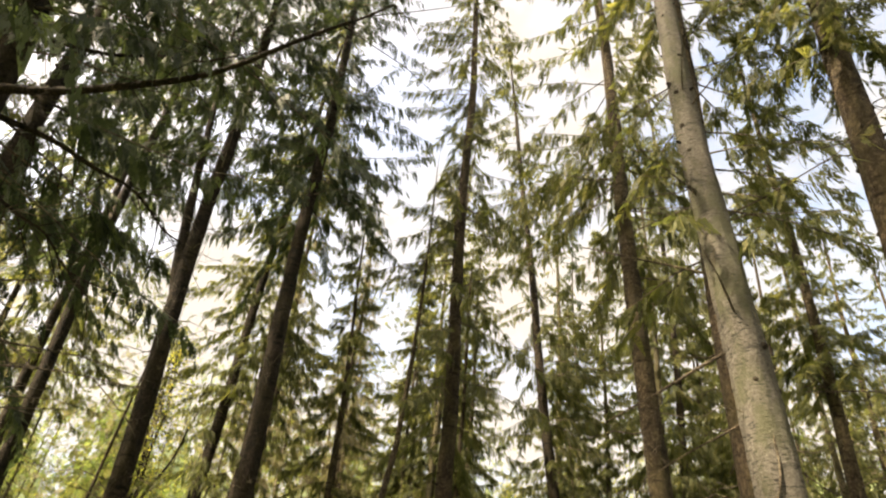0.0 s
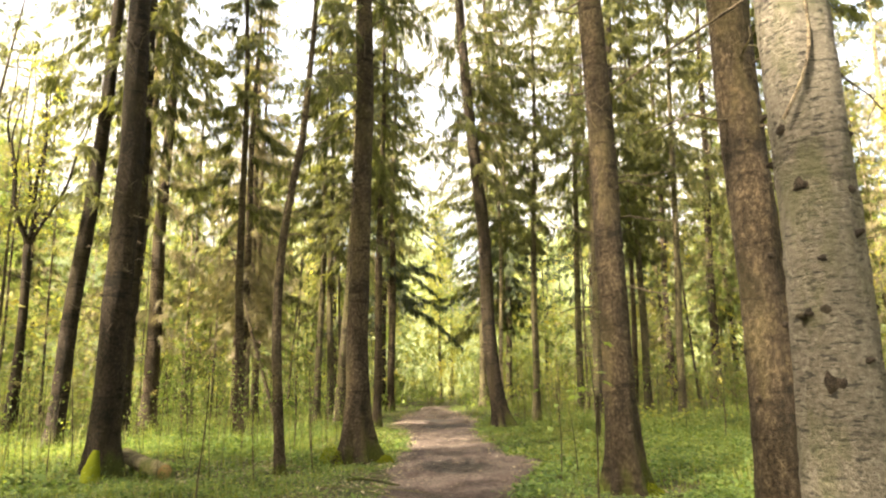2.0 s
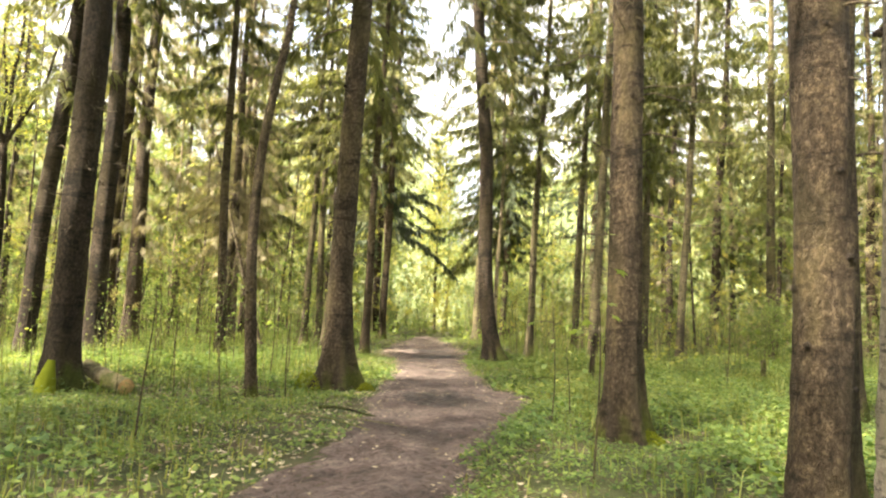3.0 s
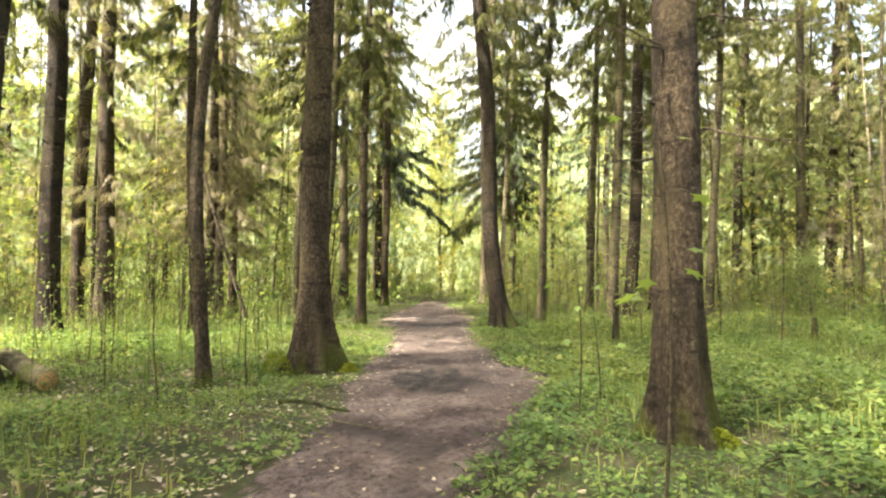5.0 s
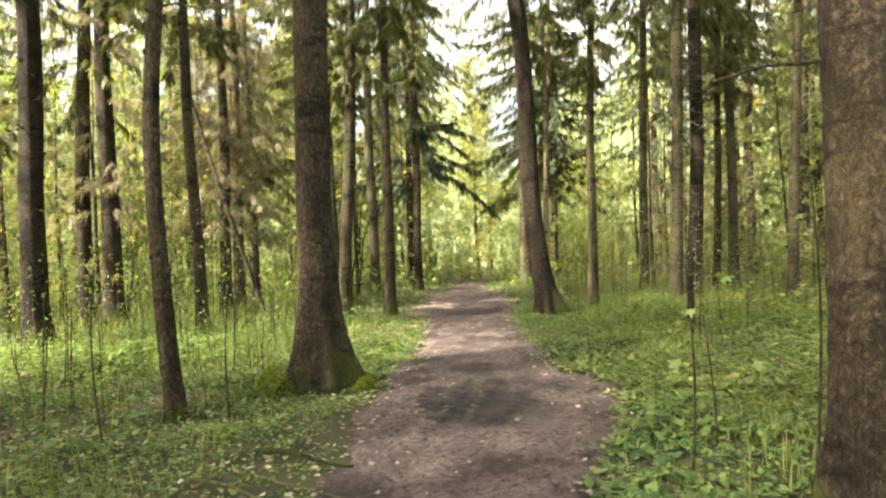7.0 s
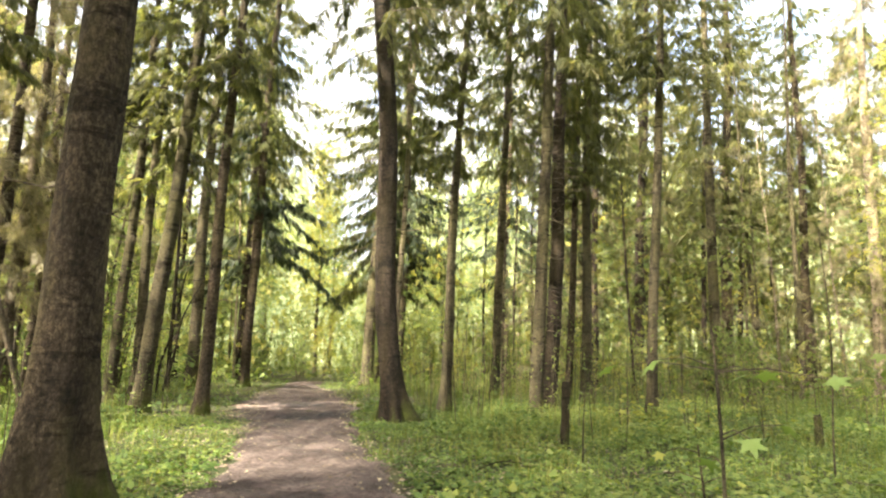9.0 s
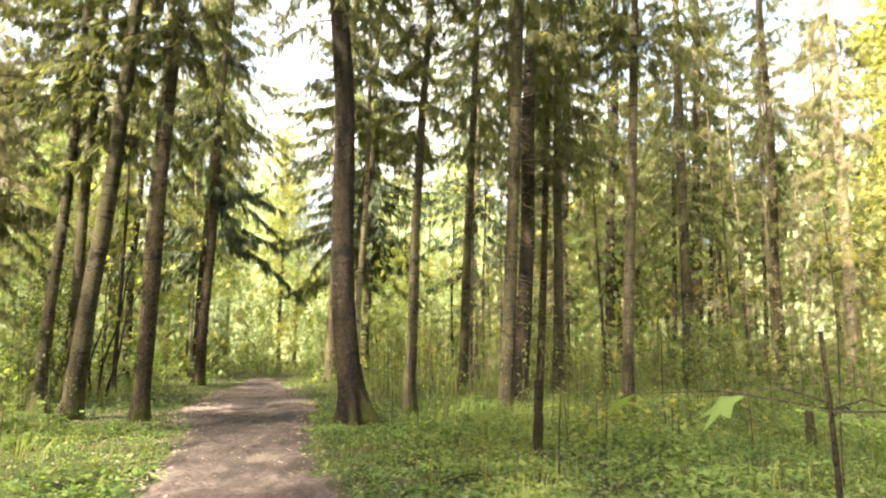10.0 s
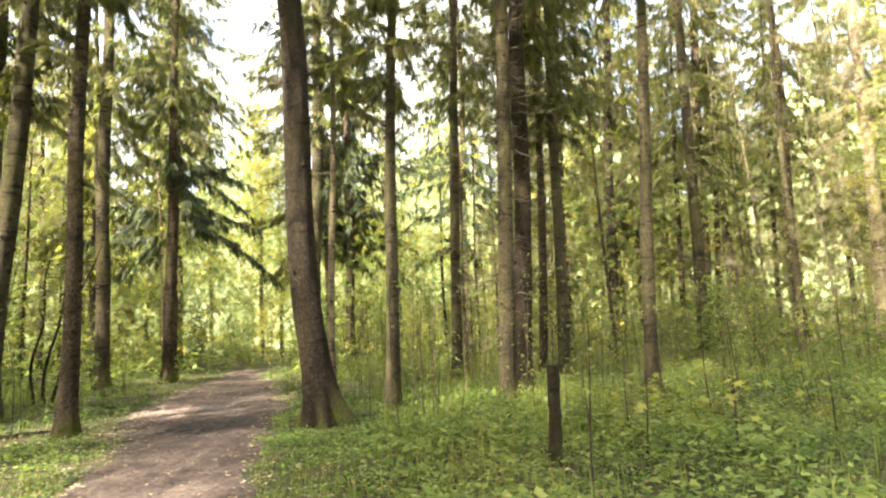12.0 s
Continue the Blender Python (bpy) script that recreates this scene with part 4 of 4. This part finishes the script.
far_wood("far_dry_wood", 34000, 44, M_NEEDLE_DRY, "dry brown lower boughs deep in the wood", 0.6, 20, 40, 15)
far_wood("far_needle_wood", 60000, 42, M_NEEDLE, "closed dark spruce wood in the distance", 0.7, 30, 64, 25)
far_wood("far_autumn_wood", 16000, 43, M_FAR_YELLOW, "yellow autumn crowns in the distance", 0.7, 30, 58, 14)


# the hazy wood beyond: a backdrop ring that glows, with a ragged skyline, far outside the built trees
m, t, p, nodes, links = material("glowing_distant_wood")
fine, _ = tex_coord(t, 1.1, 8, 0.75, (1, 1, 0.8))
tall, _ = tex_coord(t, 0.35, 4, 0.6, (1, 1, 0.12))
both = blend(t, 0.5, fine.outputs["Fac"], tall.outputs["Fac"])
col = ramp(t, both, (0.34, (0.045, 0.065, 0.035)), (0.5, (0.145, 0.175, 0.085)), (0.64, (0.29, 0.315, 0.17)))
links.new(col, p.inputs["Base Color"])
# emission stands in for daylight on the foliage; nothing here is a lamp
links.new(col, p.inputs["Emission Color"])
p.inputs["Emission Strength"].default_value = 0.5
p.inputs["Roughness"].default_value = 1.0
a = np.linspace(0, 2 * np.pi, 1441)
rng = np.random.default_rng(9)
dip = np.exp(-((a - 0.40) / 0.06) ** 2) + 0.6 * np.exp(-((a - 0.17) / 0.03) ** 2) + 0.6 * np.exp(-((a - 1.0) / 0.03) ** 2) + 0.5 * np.exp(-((a - 0.72) / 0.03) ** 2)
high = (19 + 3 * np.sin(a * 23) + 2 * np.sin(a * 61 + 1) + 3.5 * np.abs(np.sin(a * 140)) + rng.uniform(-1.5, 1.5, 1441)) * (1 - 0.5 * np.clip(dip, 0, 1))
high[-1] = high[0]
pile = Pile()
rows_z = np.linspace(0, 1, 8)
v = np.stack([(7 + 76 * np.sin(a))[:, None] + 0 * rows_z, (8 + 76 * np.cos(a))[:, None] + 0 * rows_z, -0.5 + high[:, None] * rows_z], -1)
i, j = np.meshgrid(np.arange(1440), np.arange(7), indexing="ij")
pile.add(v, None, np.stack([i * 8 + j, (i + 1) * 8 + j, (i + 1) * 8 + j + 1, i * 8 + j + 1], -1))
tagged(new("backdrop", pile.mesh("backdrop", m)), "glowing backdrop of hazy yellow-green woodland far away", "backdrop", kind="structure")


# fallen leaves on and beside the path
x, y, rng = scatter(60000, 7, lambda x, y, off, rng: (off < 1.7) & (rng.uniform(0, 1, len(x)) < np.clip(0.10 + 0.75 * np.exp(-((off - 1.0) / 0.25) ** 2), 0, 1)), (-2, 0), (17, 32))
m, w = path_mid(y)
zz = land(x, y) + np.where(np.abs(x - m) < w * 0.95, 0.045 + ruts(x, y), 0.03)
a = rng.uniform(0, 6.28, len(x))
pile = Pile()
ln = rng.uniform(0.025, 0.075, len(x))
kites(pile, np.stack([x, y, zz], -1), np.stack([np.cos(a), np.sin(a), rng.normal(0, 0.15, len(x))], -1), np.stack([-np.sin(a), np.cos(a), rng.normal(0, 0.25, len(x))], -1), ln, ln * 0.7, 0.2, 0.45)
tagged(new("fallen_leaf_mass", pile.mesh("fallen_leaf_mass", M_LITTER)), "pale fallen leaves strewn over the path", "leaves", kind="stuff")


# many thin upright shoots with small leaves between the trunks
rng = np.random.default_rng(55)
stems, blades = Pile(), Pile()
n = 0
while n < 800:
    x, y = rng.uniform(-9, 30), rng.uniform(13, 34)
    m, w = path_mid(y)
    if abs(x - m) < w + 1.3 or (x > m and math.hypot(x - 7.5, y - 10.5) < 9.5) or wave(x * 0.5, y * 0.45) < -0.25:
        continue
    tall = rng.uniform(0.7, 2.7)
    lean = rng.normal(0, 0.06, 2) * tall
    b = np.array([x, y, float(land(x, y)) - 0.02])
    tip = b + np.array([lean[0], lean[1], tall])
    tube(stems, [b, (b + tip) / 2 + rng.normal(0, 0.03, 3), tip], np.array([0.009, 0.007, 0.003]) * rng.uniform(0.6, 1.3), 3, False)
    k = int(rng.integers(8, 26))
    u = rng.uniform(0.3, 1.05, k)[:, None]
    ln = rng.uniform(0.035, 0.085, k)
    kites(blades, b + (tip - b) * u + rng.normal(0, 0.13, (k, 3)), rng.normal(0, 1, (k, 3)) + [0, 0, -0.2], rng.normal(0, 1, (k, 3)) * [1, 1, 0.4], ln, ln * 0.65)
    n += 1
tagged(new("shoot_stem_mass", stems.mesh("shoot_stem_mass", M_TWIG)), "thin brown upright shoots between the trees", "shoots", kind="stuff")
tagged(new("shoot_leaf_mass", blades.mesh("shoot_leaf_mass", M_LEAF)), "small yellow-green leaves on thin shoots", "leaves", kind="stuff")

# withered leaves between the herbs
x, y, rng = scatter(42000, 17, lambda x, y, off, rng: (off > 0.95) & (off < 4.5) & (rng.uniform(0, 1, len(x)) < np.clip(0.35 + 0.5 * wave(x * 1.1 + 3, y * 0.9), 0.03, 0.9)), (-2, 3), (17, 24))
a = rng.uniform(0, 6.28, len(x))
pile = Pile()
ln = rng.uniform(0.03, 0.075, len(x))
kites(pile, np.stack([x, y, land(x, y) + rng.uniform(0.01, 0.05, len(x))], -1), np.stack([np.cos(a), np.sin(a), rng.normal(0, 0.25, len(x))], -1), np.stack([-np.sin(a), np.cos(a), rng.normal(0, 0.3, len(x))], -1), ln, ln * 0.7, 0.2, 0.45)
tagged(new("withered_leaf_mass", pile.mesh("withered_leaf_mass", M_LITTER)), "brown withered leaves between the herbs", "leaves", kind="stuff")


# clods and grit on the trodden earth
x, y, rng = scatter(26000, 29, lambda x, y, off, rng: (off < 1.05) & (rng.uniform(0, 1, len(x)) < np.clip(0.35 + 0.5 * wave(x * 2.2, y * 1.6), 0.05, 1)), (1, 3), (13, 22))
n = len(x)
size = 0.006 + 0.018 * rng.uniform(0, 1, n) ** 3
mid = np.stack([x, y, land(x, y) + 0.035 + ruts(x, y) + size * 0.1], -1)
turn, flat = rng.uniform(0, 6.28, n), rng.uniform(0.5, 0.9, n)
points = []
for k in range(4):
    a = turn + k * np.pi / 2
    points.append(mid + np.stack([np.cos(a), np.sin(a), 0 * a], -1) * (size * rng.uniform(0.7, 1.4, n))[:, None])
points.append(mid + np.stack([0 * x, 0 * x, size * flat], -1) + rng.normal(0, 0.002, (n, 3)))
pile = Pile()
o = np.arange(n)[:, None] * 5
pile.add(np.stack(points, 1), np.concatenate([o + [k, (k + 1) % 4, 4] for k in range(4)]))
tagged(new("clod_mass", pile.mesh("clod_mass", M_CLOD)), "small dark clods and grit on the path", "soil", kind="stuff")


# ---- single things beside the path ----
def maple_leaf(size):
    """A flat five-lobed leaf with a raised middle, stalk at the origin."""
    rim = []
    for k, (ang, rad) in enumerate(((-150, 0.25), (-115, 0.62), (-85, 0.38), (-52, 0.85), (-25, 0.45), (0, 1.0), (25, 0.45), (52, 0.85), (85, 0.38), (115, 0.62), (150, 0.25))):
        rim.append((math.cos(radians(ang)) * rad * size + 0.25 * size, math.sin(radians(ang)) * rad * size, -0.08 * size * rad))
    v = [(0.25 * size, 0, 0.03 * size)] + rim
    p = Pile()
    p.add(v, [(0, k, k + 1) for k in range(1, len(rim))] + [(0, len(rim), 1)])
    return p


def sapling(x, y, tall, leaves, size, mat, seed, label, lean=(0.0, 0.0), spread=0.35):
    rng = np.random.default_rng(seed)
    ob = new("sapling")
    pile = Pile()
    zz = np.linspace(0, tall, 12)
    sx, sy = 0.04 * np.sin(zz * 2.3 + seed), 0.04 * np.cos(zz * 1.9 + seed) - 0.04 * math.cos(seed)
    sx = sx - sx[0]
    tube(pile, np.stack([sx, sy, zz], -1), np.linspace(0.011, 0.004, 12), 6)
    part("stem", pile.mesh("stem", M_GREY), ob)
    lf = maple_leaf(size).mesh("leaf", mat)
    tw = Pile()
    for k in range(leaves):
        h = tall * rng.uniform(0.45, 1.0)
        a = rng.uniform(0, 6.28)
        L = spread * rng.uniform(0.3, 1.0)
        b = np.array([np.interp(h, zz, sx), np.interp(h, zz, sy), h])
        e = b + np.array([np.cos(a) * L, np.sin(a) * L, rng.uniform(-0.05, 0.2) * L])
        tube(tw, [b, (b + e) / 2 + [0, 0, 0.02], e], [0.003, 0.0025, 0.0015], 3, False)
        q = part("leaf", lf, ob)
        q.matrix_basis = pose(*e, rng.uniform(-35, 35), rng.uniform(0, 45), math.degrees(a) + rng.uniform(-40, 40)) @ Matrix.Scale(rng.uniform(0.6, 1.1), 4)
    tagged(part("twig_mass", tw.mesh("twig_mass", M_TWIG), ob), kind="stuff")
    tagged(ob, label, "sapling", "saplings")
    return place(ob, x, y, lean)


sapling(6.36, 7.30, 2.1, 9, 0.095, M_LEAF, 31, "thin maple sapling with bright green lobed leaves", (-0.02, 0.0), 0.3)
sapling(7.68, 9.98, 1.4, 11, 0.08, M_HERB, 32, "thin maple sapling with grey-green lobed leaves", (0.0, 0.0), 0.45)
sapling(8.20, 10.35, 0.95, 10, 0.045, M_YELLOW, 33, "thin bare sapling with withered yellow leaves", (-0.02, 0.017))
sapling(3.9, 12.6, 1.6, 6, 0.04, M_LEAF, 34, "thin bare-stemmed sapling among herbs")
sapling(4.9, 13.2, 1.3, 5, 0.04, M_LEAF, 35, "thin bare-stemmed sapling among herbs")
sapling(3.0, 9.6, 1.5, 7, 0.04, M_LEAF, 36, "thin bare-stemmed sapling among herbs")
rng = np.random.default_rng(77)
n = 0
while n < 60:
    x, y = rng.uniform(-4, 24), rng.uniform(8, 27)
    m, w = path_mid(y)
    if abs(x - m) < 2.2:
        continue
    sapling(x, y, rng.uniform(1.0, 3.0), int(rng.integers(6, 14)), 0.05, (M_LEAF, M_YELLOW, M_LEAF)[n % 3], 200 + n, ("thin green-leaved sapling", "thin sapling with yellowing leaves", "thin green-leaved sapling")[n % 3] + " standing among herbs")
    n += 1
for k, (x, y) in enumerate(((13.4, 16.0), (13.95, 15.9), (14.5, 14.9), (12.9, 14.9), (13.6, 14.4), (15.0, 14.1))):
    sapling(x, y, 0.78, 18, 0.085, M_YELLOW, 60 + k, ("low maple seedling with yellow autumn leaves", "low maple seedling with yellowing green leaves")[k % 2], spread=0.42)


def crooked_stem(x, y, tall, reach, seed):
    """A thin bare broadleaf stem bowing over, with a few bare twigs."""
    rng = np.random.default_rng(seed)
    ob = new("bare_sapling")
    p = Pile()
    u = np.linspace(0, 1, 18)
    pts = np.stack([reach * u ** 1.6 + 0.07 * np.sin(u * 11 + seed), 0.1 * np.sin(u * 7), -0.1 + tall * u], -1)
    tube(p, pts, np.linspace(0.045, 0.008, 18), 7)
    part("stem", p.mesh("stem", M_DARK, True), ob)
    tw = Pile()
    for k in rng.integers(6, 17, 9):
        bare_branch(tw, pts[k], rng.uniform(0, 6.28), rng.uniform(0.4, 1.0), rng, 3, False)
    tagged(part("twig_mass", tw.mesh("twig_mass", M_DARK), ob), kind="stuff")
    tagged(ob, "thin dark bare sapling bowing over beside the path", "sapling", "saplings")
    place(ob, x, y, (0, 0))


crooked_stem(9.0, 29.4, 5.2, 0.9, 3)
crooked_stem(9.25, 29.9, 4.6, 1.1, 5)
crooked_stem(8.75, 29.8, 4.0, 0.4, 8)


def rough_log(name, pts, radii, mat, label, category, hollow=False, end=None):
    """A fallen or broken piece of trunk with uneven bark and a cut end."""
    rng = np.random.default_rng(len(label))
    ob = new(name)
    pts = np.asarray(pts, float)
    s = np.linspace(0, 1, 24)
    line = np.stack([np.interp(s, np.linspace(0, 1, len(pts)), pts[:, n]) for n in range(3)], -1)
    rr = np.interp(s, np.linspace(0, 1, len(radii)), radii)
    p = Pile()
    tube(p, line, rr[:, None] * (1 + rng.normal(0, 0.05, (24, 14))), 14)
    part("bark", p.mesh("bark", mat, True), ob)
    if end:
        d = unit(line[-1] - line[-2])
        p = Pile()
        tube(p, [line[-1] - d * 0.01, line[-1] + d * 0.012], [rr[-1] * 0.93, rr[-1] * 0.9], 14)
        part("cut_end", p.mesh("cut_end", end), ob, "pale cut wood")
    tagged(ob, label, category)
    return ob


g = lambda x, y: float(land(x, y))
rough_log("fallen_log", [(1.95, 14.9, g(1.95, 14.9) + 0.30), (2.3, 14.3, g(2.3, 14.3) + 0.2), (2.62, 13.75, g(2.62, 13.75) + 0.13)], (0.12, 0.13, 0.13), M_PALE, "short mossy log with pale yellow broken end", "log", end=M_WOOD)
rough_log("broken_stump", [(1.55, 13.85, g(1.55, 13.85) - 0.05), (1.56, 13.86, 0.2), (1.6, 13.9, 0.5)], (0.16, 0.13, 0.05), M_MOSS, "broken stump covered in bright green moss", "stump")
rough_log("tree_stub", [(12.28, 15.5, g(12.28, 15.5) - 0.1), (12.3, 15.48, 0.5), (12.31, 15.47, 0.98)], (0.075, 0.062, 0.06), M_DARK, "dark broken tree stub standing among herbs", "stump", end=M_KNOT)
rough_log("grey_stub", [(15.6, 13.6, g(15.6, 13.6) - 0.1), (15.6, 13.6, 0.55)], (0.07, 0.055), M_GREY, "short grey broken stub among herbs", "stump", end=M_KNOT)
for k, (a, b, r) in enumerate((((4.65, 11.25), (5.6, 9.8), 0.012), ((5.1, 11.6), (5.75, 11.2), 0.025), ((5.2, 10.9), (5.95, 10.2), 0.008), ((12.4, 19.9), (13.3, 19.6), 0.012), ((8.1, 8.2), (7.5, 7.7), 0.02), ((10.2, 14.8), (10.9, 14.5), 0.01))):
    p = Pile()
    u = np.linspace(0, 1, 9)
    x, y = a[0] + (b[0] - a[0]) * u, a[1] + (b[1] - a[1]) * u + 0.08 * np.sin(u * 5 + k)
    tube(p, np.stack([x, y, land(x, y) + 0.05 + 0.03 * np.sin(u * 4)], -1), np.linspace(r, r * 0.4, 9), 6)
    tagged(new("fallen_branch", p.mesh("fallen_branch", M_PALE if k in (0, 2) else M_DARK, True)), "dry fallen branch lying at the path's edge", "branch", "fallen branches")


def moss_tuft(x, y, rad, tall, seed, label="bright yellow-green moss over a spreading root"):
    rng = np.random.default_rng(seed)
    n = 900
    a, q = rng.uniform(0, 6.28, n), np.sqrt(rng.uniform(0, 1, n))
    px, pyy = x + np.cos(a) * q * rad, y + np.sin(a) * q * rad
    base = np.stack([px, pyy, land(px, pyy) + tall * (1 - q * q) * rng.uniform(0.6, 1.0, n)], -1)
    p = Pile()
    kites(p, base, rng.normal(0, 1, (n, 3)) + np.array([0, 0, 0.8]), rng.normal(0, 1, (n, 3)), 0.03, 0.018)
    tagged(new("moss_tuft", p.mesh("moss_tuft", M_MOSS)), label, "moss", kind="stuff")


moss_tuft(5.36, 13.95, 0.24, 0.42, 1)
moss_tuft(6.38, 13.9, 0.16, 0.14, 2)
moss_tuft(8.1, 8.75, 0.22, 0.14, 3)
moss_tuft(12.35, 20.05, 0.22, 0.12, 4)

# a snapped bough on the thick spruce, boughs of the birch, and the creeper on its trunk
def snag(tree, a, b, r):
    p = Pile()
    u = np.linspace(0, 1, 7)[:, None]
    q = np.array(a) + (np.array(b) - np.array(a)) * u + 0.02 * np.sin(u * 7 + r * 300)
    tube(p, q, np.linspace(r, r * 0.35, 7), 6)
    ob = part("dead_branch", p.mesh("dead_branch", M_TWIG, True), tree)
    ob.matrix_parent_inverse = tree.matrix_world.inverted()
    return ob


bpy.context.view_layer.update()
snag(thick, (7.82, 9.05, 2.36), (7.30, 9.22, 2.28), 0.014)
snag(thick, (7.85, 8.95, 3.3), (7.2, 8.9, 3.4), 0.012)
snag(birch, (6.13, 4.82, 4.6), (5.2, 5.6, 4.0), 0.022)
snag(birch, (6.13, 4.87, 5.6), (4.9, 5.3, 5.9), 0.018)
snag(birch, (6.18, 4.87, 3.9), (5.7, 5.9, 3.55), 0.014)


def bare_bough(tree, a, b, sag, r, seed):
    """A long bare bough bowing out from a trunk, with drooping side twigs."""
    rng = np.random.default_rng(seed)
    a, b = np.array(a), np.array(b)
    u = np.linspace(0, 1, 16)[:, None]
    q = a + (b - a) * u + np.array([0, 0, -1.0]) * sag * np.sin(u * np.pi) + 0.035 * np.sin(u * np.array([9, 13, 17]) + seed) * u
    p = Pile()
    tube(p, q, np.linspace(r, r * 0.2, 16), 7)
    ob = part("bough", p.mesh("bough", M_DARK, True), tree)
    ob.matrix_parent_inverse = tree.matrix_world.inverted()
    p = Pile()
    for k in rng.integers(2, 16, 34):
        d = unit(b - a) * 0.5 + rng.normal(0, 0.55, 3) + np.array([0, 0, -0.35])
        L = rng.uniform(0.2, 0.75)
        e = q[k] + d * L
        tube(p, [q[k], q[k] + d * L * 0.5 + rng.normal(0, 0.03, 3), e + [0, 0, -0.06]], [0.007, 0.005, 0.002], 3, False)
    ob = tagged(part("twig_mass", p.mesh("twig_mass", M_DARK), tree), kind="stuff")
    ob.matrix_parent_inverse = tree.matrix_world.inverted()


bare_bough(overhang, (-1.37, 5.2, 6.0), (2.2, 3.75, 7.1), 0.55, 0.05, 1)
bare_bough(overhang, (-1.33, 5.2, 5.75), (0.75, 5.55, 5.0), -0.18, 0.035, 2)
bare_bough(overhang, (-1.3, 5.23, 5.1), (0.1, 5.65, 4.4), -0.1, 0.025, 3)
bare_bough(overhang, (-1.42, 5.18, 6.8), (0.9, 5.0, 7.2), 0.2, 0.03, 4)

p = Pile()
u = np.linspace(0, 1, 40)
ang = 3.6 + 1.3 * np.sin(u * 4.2) + 0.25 * np.sin(u * 19)
rr = 0.255 - 0.06 * u
tube(p, np.stack([6.27 + 0.05 * u + np.cos(ang) * rr, 4.79 - 0.05 * u + np.sin(ang) * rr, 2.9 + 4.4 * u], -1), np.full(40, 0.011), 6)
q = part("creeper", p.mesh("creeper", M_PALE, True), birch, "pale twisting creeper stem")
q.matrix_parent_inverse = birch.matrix_world.inverted()

# hollow scars in the birch's bark
for k, (x, y, z, r) in enumerate(((6.085, 4.635, 1.36, 0.042), (6.075, 4.66, 2.5, 0.028), (6.055, 4.715, 1.75, 0.018), (6.11, 4.605, 2.05, 0.016))):
    p = Pile()
    out = unit(np.array([x - 6.27, y - 4.79, 0.0]))
    c = np.array([x, y, z])
    a = np.arange(14) * 2 * np.pi / 14
    rag = 1 + 0.22 * np.sin(3 * a + k) + 0.15 * np.sin(5 * a + 2 * k)
    tube(p, [c - out * 0.06, c - out * 0.02, c - out * 0.012], np.array([1.5, 1.3, 0.7])[:, None] * r * rag, 14)
    q = part("scar", p.mesh("scar", M_KNOT, True), birch, "dark hollow bark scar")
    q.matrix_parent_inverse = birch.matrix_world.inverted()
